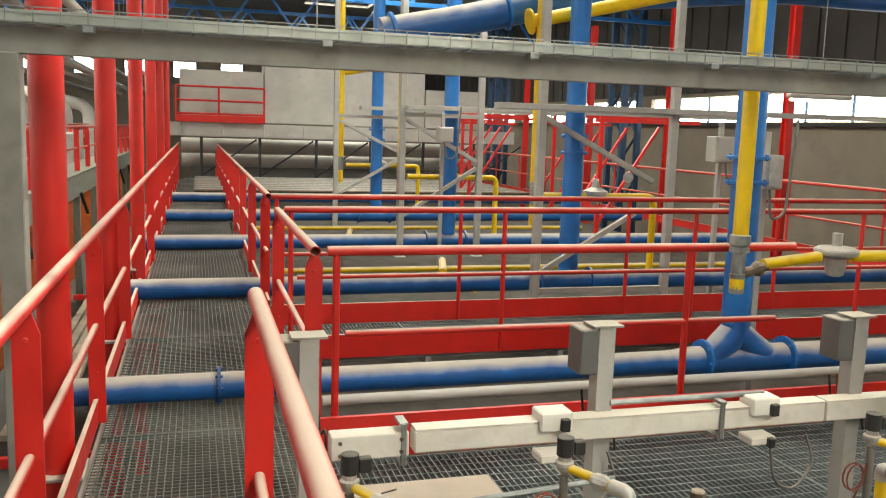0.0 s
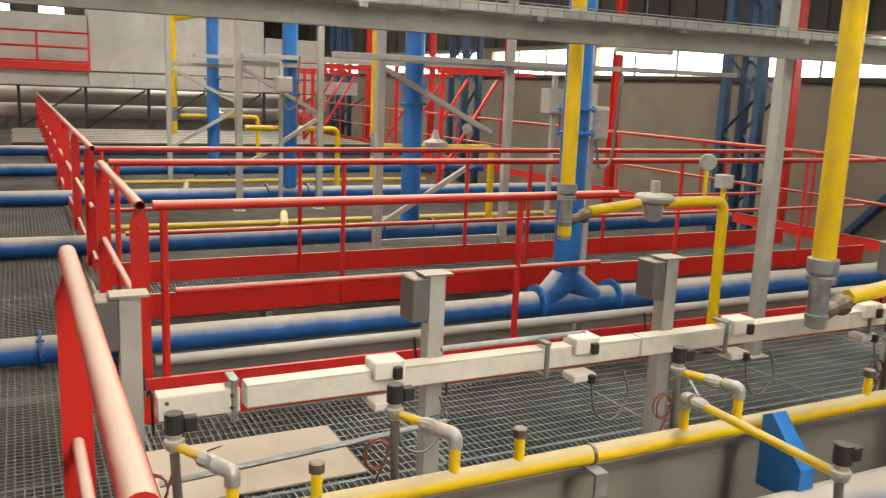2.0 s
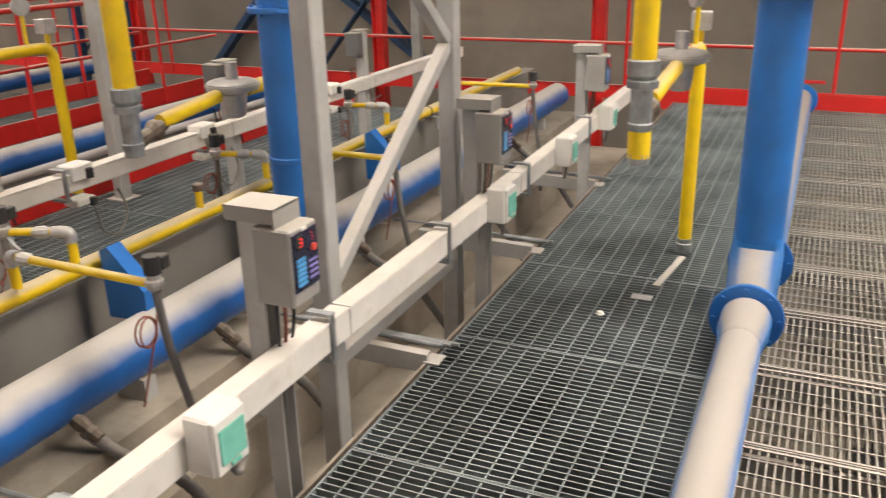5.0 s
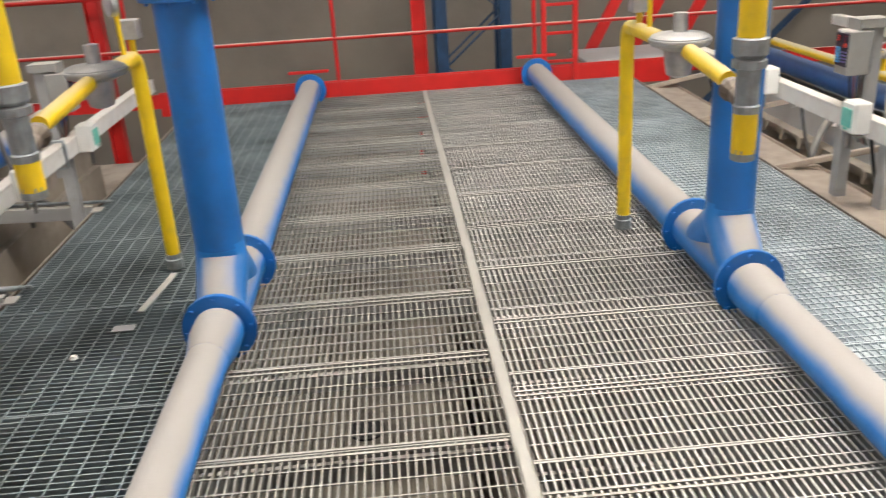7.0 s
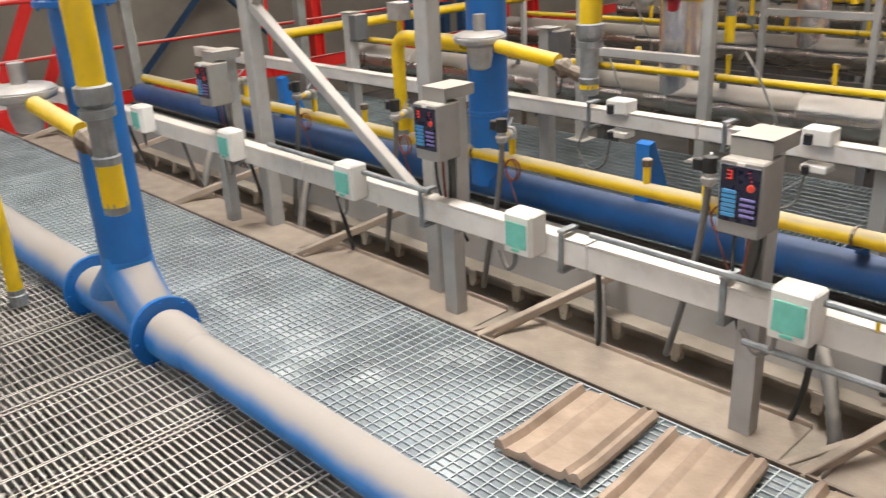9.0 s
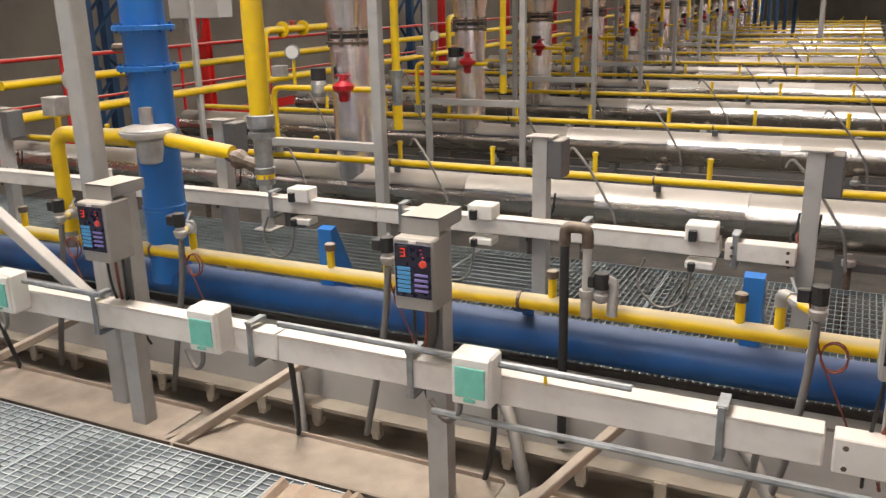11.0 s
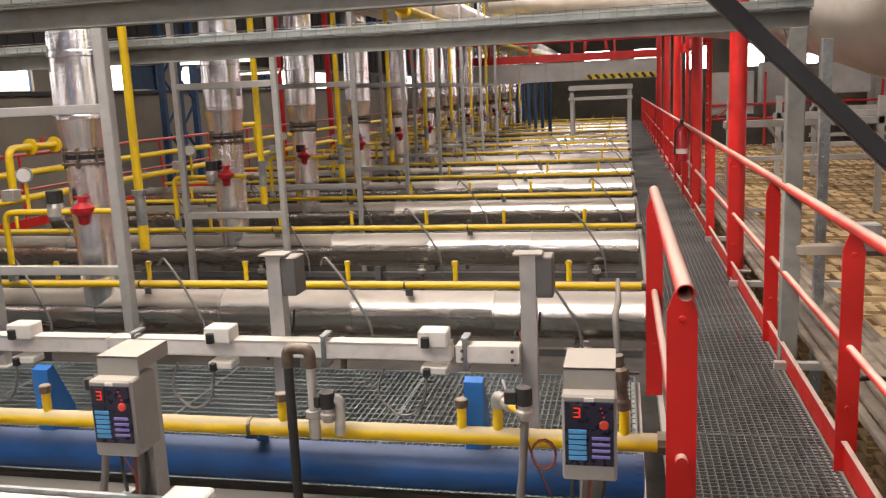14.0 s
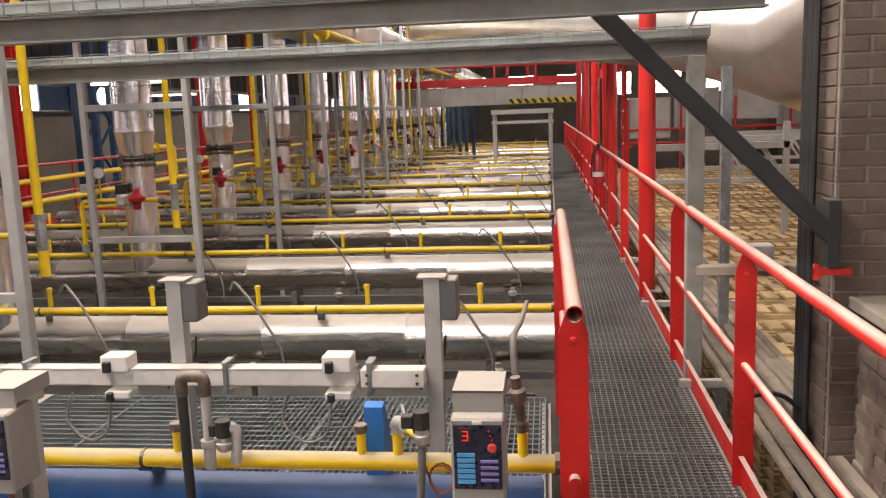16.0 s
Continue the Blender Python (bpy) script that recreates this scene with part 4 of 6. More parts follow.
# the pan between the north deck edge and the kerb, and tubes on brackets
for x in (1.25, 2.67, 4.05, 5.45):
    br = empty("tube_bracket", (x, 1.75, 0.0), "pale channel bracket with thin tubes at the deck edge", "bracket", "tube brackets")
    part("web", bar((-0.07, 0.95, 0.05), (0.0, 0.02, 0.0), 0.008, 0.085), GREY, br)
    part("flange", bar((-0.05, 0.95, 0.09), (0.02, 0.02, 0.04), 0.045, 0.006), GREY, br)
    part("tab", box((0.03, 0.0, 0.01), (0.09, 0.07, 0.01), 0.002), GREY, br)
    for k in range(3):
        part("tube", tube([(0.02 + 0.045 * k, 0.9, 0.1 - 0.02 * k), (0.09 + 0.045 * k, -0.01 - 0.02 * k, 0.045 - 0.015 * k)], 0.011, 8), GALV, br, smooth=True)
for x in (0.7, 2.8):
    ob = part("conduit_tube", tube([(x + 1.25, -2.70, 0.585), (x + 1.2, -2.70, 0.585), (x, -2.70, 0.575)], 0.012, 8), GALV, smooth=True)
    tagged(ob, "thin galvanised conduit tube along the trunking", "conduit", "conduits")
ob = part("conduit_tube", tube([(-0.1, -2.70, 0.37), (1.35, -2.70, 0.37)], 0.012, 8), GALV, smooth=True)
tagged(ob, "thin galvanised conduit tube along the trunking", "conduit", "conduits")
ob = part("conduit_tube", tube([(0.0, 3.55, 0.35), (1.1, 3.55, 0.42)], 0.012, 8), GALV, smooth=True)
tagged(ob, "thin galvanised conduit tube along the trunking", "conduit", "conduits")
ob = part("conduit_tube", tube([(1.1, 3.62, 0.70), (1.8, 3.62, 0.70)], 0.012, 8), GALV, smooth=True)
tagged(ob, "thin galvanised conduit tube along the trunking", "conduit", "conduits")


# ---- burner valves ----
def solenoid(parent, x, y, z, axis=(0, 0, 1)):
    body = part("solenoid", lathe((x, y, z), axis, [(0, 0.022), (0.02, 0.03), (0.03, 0.03), (0.035, 0.022), (0.05, 0.022)], 12), ALU, parent, "solenoid valve body")
    part("coil", lathe((x, y, z + 0.05), (0, 0, 1), [(0, 0.024), (0.002, 0.027), (0.06, 0.027), (0.062, 0.022)], 14), BLACK, body, "black coil")
    part("plug", box((x + 0.045, y, z + 0.075), (0.04, 0.03, 0.045)), BLACK, body, "black plug")
    return body


def burner_valve(x, y, z, toward, long_arm=False):
    """Stub from the manifold, elbow, cock, solenoid valve and a hose down into the pit."""
    top = empty("burner_valve", (x, y, z), "burner gas branch with cock, black solenoid and hose", "valve", "burner valves")
    reach = 0.68 if long_arm else 0.2
    ax = -0.05 if long_arm else -0.12
    part("stub", tube([(0, 0, 0.02), (0, 0, 0.12)], 0.018, 10), YELLOW, top, smooth=True)
    part("elbow", tube([(0, 0, 0.11), (0, 0, 0.15), (ax * 0.3, toward * 0.05, 0.155)], 0.023, 10, 0.03), ALU, top, smooth=True)
    part("arm", tube([(ax * 0.25, toward * 0.05, 0.155), (ax, toward * reach, 0.165)], 0.015, 10), YELLOW, top, smooth=True)
    cock = part("cock", lathe((ax * 0.3, toward * 0.06, 0.155), (ax, toward * reach, 0), [(0, 0.017), (0.015, 0.024), (0.045, 0.024), (0.06, 0.017)], 10), ALU, top)
    part("lever", bar((ax * 0.4, toward * 0.08, 0.185), (ax * 0.2, toward * 0.02, 0.22), 0.01, 0.005), GALV, cock)
    solenoid(top, ax, toward * reach, 0.15)
    part("hose", tube([(ax, toward * reach, 0.14), (ax + 0.01, toward * (reach + 0.01), -0.05), (ax + 0.05, toward * (reach + 0.05), -0.35), (ax + 0.12, toward * (reach + 0.03), -0.6)], 0.014, 10, 0.1), CABLE, top, smooth=True)
    coil = [(ax - 0.06 + 0.04 * math.cos(a), toward * reach + 0.01 * math.sin(a * 0.5), 0.03 + 0.05 * math.sin(a)) for a in (0.5 * k for k in range(26))]
    part("wire", tube([(ax + 0.03, toward * reach, 0.21)] + coil + [(ax - 0.12, toward * reach, -0.2)], 0.0035, 5), CABLE_RED, top)
    return top


for x, t, arm in ((0.1, 1, False), (0.785, 1, False), (1.97, 1, False), (1.71, -1, True), (3.33, -1, True), (3.2, 1, False), (4.5, 1, False), (5.4, -1, True)):
    burner_valve(x, 2.88, 0.53, t, arm)
for x in (0.36, 1.9, 2.95, 3.7, 4.6, 5.4):
    burner_valve(x, -3.39, 0.53, 1)
for x, y in ((0.34, 2.88), (1.02, 2.88), (2.69, 2.88), (3.7, 2.88), (0.49, -3.39), (1.175, -3.39), (2.18, -3.39), (4.1, -3.39)):
    stub = empty("capped_stub", (x, y, 0.55), "short capped yellow gas stub on the manifold", "gas pipe", "capped stubs")
    part("pipe", tube([(0, 0, 0), (0, 0, 0.09)], 0.017, 10), YELLOW, stub, smooth=True)
    part("cap", lathe((0, 0, 0.085), (0, 0, 1), [(0, 0.019), (0.002, 0.024), (0.03, 0.024), (0.034, 0.018)], 8), RUST, stub, "grey screw cap")
rise = empty("gas_fitting", (-0.08, -3.39, 0.55), "rusty gas fitting with a cock on a yellow stub", "gas fitting")
part("stub", tube([(0, 0, 0), (0, 0, 0.1)], 0.018, 10), YELLOW, rise, smooth=True)
part("cock", lathe((0, 0, 0.1), (0.1, 0.1, 1), [(0, 0.024), (0.03, 0.024), (0.04, 0.018), (0.1, 0.02), (0.11, 0.03), (0.15, 0.03), (0.16, 0.018), (0.2, 0.018)], 10), RUST, rise)
part("handle", bar((-0.05, 0, 0.23), (0.06, 0.0, 0.23), 0.02, 0.008), BLACK, rise)
part("hose", tube([(0.02, 0.0, 0.3), (0.03, -0.05, 0.42), (0.02, -0.5, 0.35), (0.03, -2.0, 0.1)], 0.012, 8, 0.15), CABLE, rise, smooth=True)


def gusset(x, y, flip):
    bm = bmesh.new()
    prof = [(0.0, 0.33), (0.0, 0.60), (flip * 0.04, 0.62), (flip * 0.19, 0.46), (flip * 0.19, 0.34)] if y > 0 else [(0.0, 0.33), (0.0, 0.70), (flip * 0.04, 0.71), (flip * 0.15, 0.5), (flip * 0.15, 0.34)]
    a = [bm.verts.new((x - 0.035, y + u, v)) for u, v in prof]
    b = [bm.verts.new((x + 0.035, y + u, v)) for u, v in prof]
    bm.faces.new(a)
    bm.faces.new(b[::-1])
    for k in range(5):
        bm.faces.new((a[k], b[k], b[(k + 1) % 5], a[(k + 1) % 5]))
    ob = part("pipe_bracket", bm, BLUE_CLEAN)
    return tagged(ob, "blue steel gusset bracket on the air main", "bracket", "pipe brackets")


for x in (0.46, 2.26, 5.1):
    gusset(x, -3.47, -1)
for x in (2.05, 4.1, 0.28):
    gusset(x, 2.80, -1)
# upright gas hose with glass tube beside the manifold
tube_set = empty("flow_tube", (1.10, -3.30, 0), "black hose looped into an upright flow tube with a solenoid", "gauge")
part("hose", tube([(0, 0, 0.0), (0, 0, 0.8), (0.0, 0.0, 0.86)], 0.018, 10), BLACK, tube_set, smooth=True)
part("elbow", tube([(0, 0, 0.8), (0, 0, 0.87), (-0.085, 0, 0.87), (-0.085, 0, 0.8)], 0.022, 10, 0.03), RUST, tube_set, smooth=True)
part("glass", tube([(-0.085, 0, 0.8), (-0.085, 0, 0.62)], 0.017, 12), PANEL, tube_set, "pale sight tube", True)
part("cap", lathe((-0.085, 0, 0.53), (0, 0, 1), [(0, 0.015), (0.01, 0.022), (0.08, 0.022), (0.085, 0.028), (0.11, 0.028)], 10), ALU, tube_set)
solenoid(tube_set, -0.14, 0, 0.6)
part("elbow", tube([(-0.18, 0, 0.55), (-0.18, -0.02, 0.68), (-0.13, 0, 0.68)], 0.02, 10, 0.03), ALU, tube_set, smooth=True)


# ---- grey frames ----
def frame_stand(posts, y, top_z, foot_z, rungs=(), diagonals=(), label="tall grey painted steel frame beside the risers", w=0.085):
    top = empty("riser_stand", (0, y, 0), label, "frame", "riser stands")
    for x in posts:
        part("post", box((x, 0, (top_z + foot_z) / 2), (w, w, top_z - foot_z), 0.006), GREY, top)
        part("base_plate", box((x, 0, foot_z + 0.006), (0.16, 0.16, 0.012), 0.002), GREY, top)
    for z in rungs:
        part("rung", box(((posts[0] + posts[-1]) / 2, 0, z), (abs(posts[-1] - posts[0]) - w, 0.05, 0.06), 0.004), GREY, top)
    for (xa, za), (xb, zb) in diagonals:
        part("brace", bar((xa, 0.0, za), (xb, 0.0, zb), 0.055), GREY, top)
    return top


frame_stand((3.0, 4.45), -2.92, 5.0, -0.1, (2.2,), (((4.4, 1.26), (3.04, 0.38)), ((4.4, 1.28), (3.04, 2.1))))
frame_stand((2.34, 3.53), 2.02, 5.0, -0.52, (2.2, 0.12), (((3.49, 1.2), (2.38, 0.45)), ((3.49, 1.22), (2.38, 2.1))))
frame_stand((3.14, 4.16), -5.50, 5.0, 0.0, (0.68, 1.74), w=0.075)
for k in range(1, 8):
    frame_stand((2.99, 3.97), ROWS[k] + 0.35, 5.0, -0.4, (0.7, 1.9), w=0.055)
frame_stand((4.08,), 4.75, 5.0, 0.0)
frame_stand((3.05, 4.62), 9.1, 5.0, -0.1, (0.05, 2.0), (((3.1, 1.9), (4.4, 1.25)), ((3.1, 0.25), (4.2, 0.9))))
frame_stand((2.38, 3.55), 12.6, 5.0, -0.1, (1.95,), (((2.4, 0.5), (3.5, 1.2)), ((2.4, 1.9), (3.5, 1.3))))
frame_stand((2.0, 3.2), 16.2, 5.0, -0.1, (1.95,), (((2.0, 0.5), (3.2, 1.2)), ((2.0, 1.9), (3.2, 1.3))))


# ---- gas trains of the other rows ----
def row_train(y, xd, xv):
    """A gas drop with the motor valve, red hand valve, gauge and switch of one row."""
    top = empty("gas_train", (0, y, 0), "thin yellow gas line with black motor valve and red cock", "gas pipe", "row gas trains")
    zt = 1.05
    part("drop_pipe", tube([(xd, 0, 1.15), (xd, 0, 5.2)], 0.029, 12), YELLOW, top, smooth=True)
    part("union", lathe((xd, 0, 0.95), (0, 0, 1), [(0, 0.036), (0.2, 0.036), (0.205, 0.05), (0.24, 0.05)], 10), GALV, top)
    part("drip_leg", tube([(xd, 0, 0.78), (xd, 0, 0.95)], 0.034, 12), YELLOW, top, smooth=True)
    part("cock", lathe((xd, 0, 1.03), (1, 0.1, 0.1), [(0, 0.025), (0.08, 0.025), (0.1, 0.038), (0.13, 0.038), (0.15, 0.022)], 10), RUST, top)
    part("cross_pipe", tube([(xd + 0.15, 0, zt), (4.17, 0, zt), (4.17, 0, 0.62)], 0.022, 10, 0.07), YELLOW, top, smooth=True)
    hand = part("hand_valve", lathe((xv, 0.03, zt - 0.02), (0, 0, 1), [(-0.07, 0.02), (-0.06, 0.035), (-0.02, 0.038), (0.0, 0.05), (0.02, 0.078), (0.05, 0.082), (0.07, 0.05), (0.085, 0.03), (0.12, 0.026), (0.125, 0.012)], 14), VALVE_RED, top, "red gas hand valve")
    part("lever", bar((xv - 0.06, 0.03, zt + 0.1), (xv + 0.06, 0.03, zt + 0.1), 0.03, 0.014), VALVE_RED, hand)
    mv = part("motor_valve", lathe((3.76, 0, zt - 0.06), (0, 0, 1), [(0, 0.045), (0.03, 0.06), (0.09, 0.06), (0.12, 0.05)], 14), ALU, top, "grey motor valve with black head")
    part("head", lathe((3.76, 0, zt + 0.06), (0, 0, 1), [(0, 0.05), (0.004, 0.056), (0.085, 0.056), (0.09, 0.05)], 16), BLACK, mv)
    gauge = part("gauge", lathe((3.97, 0, zt + 0.26), (-0.35, 0.93, 0), [(0, 0.04), (0.004, 0.055), (0.028, 0.055)], 20), GALV, top, "round pressure gauge")
    part("dial", lathe((3.97 - 0.0105, 0.028, zt + 0.26), (-0.35, 0.93, 0), [(0, 0.046), (0.003, 0.046)], 20), PLASTIC, gauge, "white dial")
    part("stem", tube([(3.97, 0, zt), (3.97, 0, zt + 0.22)], 0.012, 8), YELLOW, top)
    part("switch", box((4.1, 0, zt + 0.12), (0.1, 0.08, 0.08)), ALU, top)
    part("foot_joint", lathe((4.17, 0, 0.56), (0, 0, 1), [(0, 0.035), (0.08, 0.035)], 10), GALV, top)
    return top


for k, y in enumerate(ROWS[:11]):
    row_train(y + 0.19, 3.11 if k == 0 else 3.25, DUCT_X[min(k, 2)] - 0.07)
for y in ROWS[:7]:
    for k in range(5):
        x = 0.35 + 1.35 * k + 0.21 * math.sin(y * 3 + k)
        cab = part("gas_hose", tube([(x, y + 0.14, 0.66), (x - 0.03, y + 0.14, 0.72), (x - 0.16, y + 0.2, 0.6), (x - 0.36, y + 0.26, 0.3), (x - 0.38, y + 0.28, 0.1)], 0.009, 6, 0.08), CABLE, smooth=True)
        tagged(cab, "grey flexible gas hose hanging over the steel pipe", "hose", "row hoses")
    for k in range(4):
        x = 0.15 + 1.6 * k
        bt = empty("row_burner", (x, y + 0.17, 0.0), "small dusty steel burner head below the clad pipe", "burner", "row burners")
        part("stem", tube([(0, 0, -0.35), (0, 0, 0.1)], 0.022, 8), RUST, bt)
        part("head", lathe((0, 0, 0.1), (0, 0, 1), [(0, 0.02), (0.01, 0.04), (0.04, 0.04), (0.05, 0.02), (0.08, 0.02)], 10), ALU, bt)
# bars and saddles take the darker grey to put the rows' shade in colour
for y in ROWS[:10]:
    ob = part("cross_bar", box((3.6, y + 0.02, 0.06), (7.6, 0.05, 0.05)), DARKGREY)
    tagged(ob, "grey square steel bar carrying the clad pipe", "support", "pipe supports")
    for k in range(4):
        x = 0.2 + 2.0 * k
        ob = part("pipe_saddle", boxes([((x, y, -0.13), (0.06, 0.2, 0.55))]), DARKGREY)
        tagged(ob, "grey steel saddle under the clad pipe", "support", "pipe saddles")
for y in (2.60, -3.52):
    for k in range(5):
        ob = part("pipe_saddle", boxes([((0.3 + 1.6 * k, y, -0.13), (0.06, 0.14, 0.62))]), GREY)
        tagged(ob, "grey steel saddle under the air main", "support", "pipe saddles")


# ---- risers of the north rows ----
def north_riser(x, y, gas_x):
    top = empty("air_riser", (x, y, 0.11), "blue air riser pipe with flanges and a pale reducer", "pipe", "air risers")
    part("riser", tube([(0, 0, 0.1), (0, 0, 5.3)], 0.11, 20), BLUE_CLEAN, top, smooth=True)
    for fz in (1.42, 1.6):
        part("flange", flange((0, 0, fz), (0, 0, 1), 0.155, 0.024), BLUE_CLEAN, top)
    part("tee", lathe((-0.35, 0, 0), (1, 0, 0), [(0, 0.15), (0.02, 0.15), (0.022, 0.115), (0.6, 0.115), (0.602, 0.15), (0.63, 0.15), (0.635, 0.11), (0.85, 0.104)], 20), BLUE, top, smooth=True)
    row = empty("gas_train", (0, y + 0.15, 0), "yellow gas drop pipe with cock and down pipe", "gas pipe", "north gas trains")
    part("drop_pipe", tube([(gas_x, 0, 1.15), (gas_x, 0, 5.2)], 0.05, 12), YELLOW, row, smooth=True)
    part("union", lathe((gas_x, 0, 0.95), (0, 0, 1), [(0, 0.045), (0.2, 0.045), (0.205, 0.06), (0.25, 0.06)], 10), GALV, row)
    part("drip_leg", tube([(gas_x, 0, 0.72), (gas_x, 0, 0.95)], 0.045, 12), YELLOW, row, smooth=True)
    part("cross_pipe", tube([(gas_x + 0.1, 0, 1.05), (gas_x + 1.5, 0, 1.05), (gas_x + 1.5, 0, 0.05)], 0.04, 12, 0.1), YELLOW, row, smooth=True)
    part("regulator", lathe((gas_x + 0.75, 0, 0.95), (0, 0, 1), [(0, 0.04), (0.08, 0.06), (0.12, 0.14), (0.16, 0.14), (0.2, 0.05), (0.3, 0.03)], 16), ALU, row, "grey cast regulator", True)
    part("gauge", lathe((gas_x + 1.15, 0, 1.27), (-0.3, -0.95, 0), [(0, 0.05), (0.03, 0.06)], 16), ALU, row)
    return top


north_riser(3.55, 9.35, 3.16)
north_riser(3.16, 12.8, 2.45)
north_riser(2.80, 16.4, 2.15)
gas_train(4.9, 2.555, 3.23, 3.83, 0.02, low=0.87, zt=1.06)
for y, x0, x1, z in ((9.9, 1.3, 7.5, -0.02), (11.0, 0.5, 7.5, -0.05), (13.8, 0.5, 6.0, -0.02), (15.2, 0.5, 6.5, -0.02), (18.0, 0.5, 6.0, 0.0)):
    ob = part("gas_cross_pipe", tube([(x0, y, z + 0.04), (x1, y, z + 0.04)], 0.035, 10), YELLOW_DUSTY, smooth=True)
    tagged(ob, "dusty yellow gas pipe low across the kiln top", "gas pipe", "low gas pipes")
for y, x, ln in ((10.4, 2.4, 0.9), (13.4, 1.75, 1.2), (9.9, 2.2, -0.6)):
    ob = part("gas_link_pipe", tube([(x, y, 0.05), (x + 0.25, y + ln, 0.05)], 0.045, 10), YELLOW_DUSTY, smooth=True)
    tagged(ob, "dusty yellow gas pipe low along the kiln top", "gas pipe", "low gas pipes")
ob = part("white_tube", tube([(0.3, 5.86, 0.03), (8.0, 5.86, 0.03)], 0.036, 12), PANEL, smooth=True)
tagged(ob, "pale dusty tube along the edge of the deck", "pipe")
toe = structure("deck_toe_board", boxes([((3.9, 4.97, 0.115), (7.6, 0.008, 0.225)), ((3.9, 4.978, 0.23), (7.6, 0.026, 0.006)), ((8.74, -0.5, 0.04), (0.02, 5.2, 0.24))]), RED, "red painted steel toe board", "toe board")


# ---- overhead frames with wire cable tray ----
def overhead_frame(y, z, x0, x1, posts):
    top = empty("cable_gantry", (0, y, z), "grey steel beam carrying a galvanised wire cable tray", "gantry", "cable gantries")
    prof = [(-0.006, -0.112), (0.065, -0.112), (0.065, -0.104), (0.006, -0.104), (0.006, -0.016), (0.065, -0.016), (0.065, -0.008), (-0.006, -0.008)]
    bm = bmesh.new()
    a = [bm.verts.new((x0, u, v)) for u, v in prof]
    b = [bm.verts.new((x1, u, v)) for u, v in prof]
    bm.faces.new(a)
    bm.faces.new(b[::-1])
    for k in range(8):
        bm.faces.new((a[k], b[k], b[(k + 1) % 8], a[(k + 1) % 8]))
    bmesh.ops.recalc_face_normals(bm, faces=bm.faces)
    part("beam", bm, BEAM, top)
    items = [(((x0 + x1) / 2, dy, dz), (x1 - x0, 0.004, 0.004)) for dy, dz in ((-0.1, 0.0), (-0.1, 0.035), (-0.1, 0.06), (0.1, 0.06), (0.1, 0.035), (-0.05, 0.0), (0, 0.0), (0.05, 0.0), (0.1, 0.0))]
    n = int((x1 - x0) / 0.1)
    for k in range(n + 1):
        x = x0 + 0.1 * k
        items += [((x, -0.1, 0.03), (0.004, 0.004, 0.06)), ((x, 0.1, 0.03), (0.004, 0.004, 0.06)), ((x, 0, 0.0), (0.004, 0.2, 0.004))]
    part("tray_side", box(((x0 + x1) / 2, -0.094, 0.026), (x1 - x0, 0.003, 0.045), 0.001), TRAY, top, "pale galvanised side sheet of the tray")
    part("tray_side", box(((x0 + x1) / 2, 0.094, 0.026), (x1 - x0, 0.003, 0.045), 0.001), TRAY, top, "pale galvanised side sheet of the tray")
    tray = part("cable_tray", boxes(items), GALV, top, "galvanised wire mesh cable tray")
    for k in range(4):
        part("cable", tube([(x0, -0.06 + 0.035 * k, 0.014), (x1, -0.055 + 0.035 * k, 0.014)], 0.009, 6), CABLE, tray, "grey cable lying in the tray", True)
    k = x0 + 0.4
    while k < x1:
        part("clip", box((k, -0.085, -0.015), (0.045, 0.06, 0.03)), GALV, top)
        k += 0.95
    for px, base in posts:
        part("post", box((px, 0.03, (base - z - 0.11) / 2), (0.1, 0.1, z - 0.11 - base), 0.005), BEAM, top)
    return top


overhead_frame(4.55, 2.10, -1.25, 8.6, ((-1.17, 0.0), (8.5, -2.5)))
overhead_frame(-6.0, 2.14, -1.15, 8.6, ((-1.08, -2.5), (8.5, -2.5)))
overhead_frame(-4.0, 2.20, -1.0, 8.6, ((8.5, -2.5),))

# ---- east side of the hall ----
for y in (-26.5, -22.5, -18.5, -14.5, -10.5, -6.5, -0.55, 2.65, 5.3, 9.0, 12.8, 16.5, 20.2, 24.5):
    top = empty("wall_column", (8.98, y, 0), "red painted steel column beside the far railing", "column", "red wall columns")
    part("web", box((0, 0, (FLOOR_Z + 4.4) / 2), (0.012, 0.12, 4.4 - FLOOR_Z)), RED, top)
    for d in (-0.066, 0.066):
        part("edge", box((0, d, (FLOOR_Z + 4.4) / 2), (0.13, 0.012, 4.4 - FLOOR_Z)), RED, top)


def lattice_column(x, y):
    """A blue column of four angles with zigzag lacing."""
    top = empty("lattice_column", (x, y, FLOOR_Z), "dark blue riveted lattice steel column", "column", "lattice columns")
    h = ROOF - FLOOR_Z
    for dx in (-0.22, 0.22):
        for dy in (-0.38, 0.38):
            part("leg", box((dx, dy, h / 2), (0.14, 0.14, h)), NAVY, top)
    n = 14
    for k in range(n):
        za, zb = h * k / n, h * (k + 1) / n
        s = 1 if k % 2 else -1
        for dx in (-0.22, 0.22):
            part("lacing", bar((dx, -0.36 * s, za), (dx, 0.36 * s, zb), 0.08, 0.014), NAVY, top)
    return top


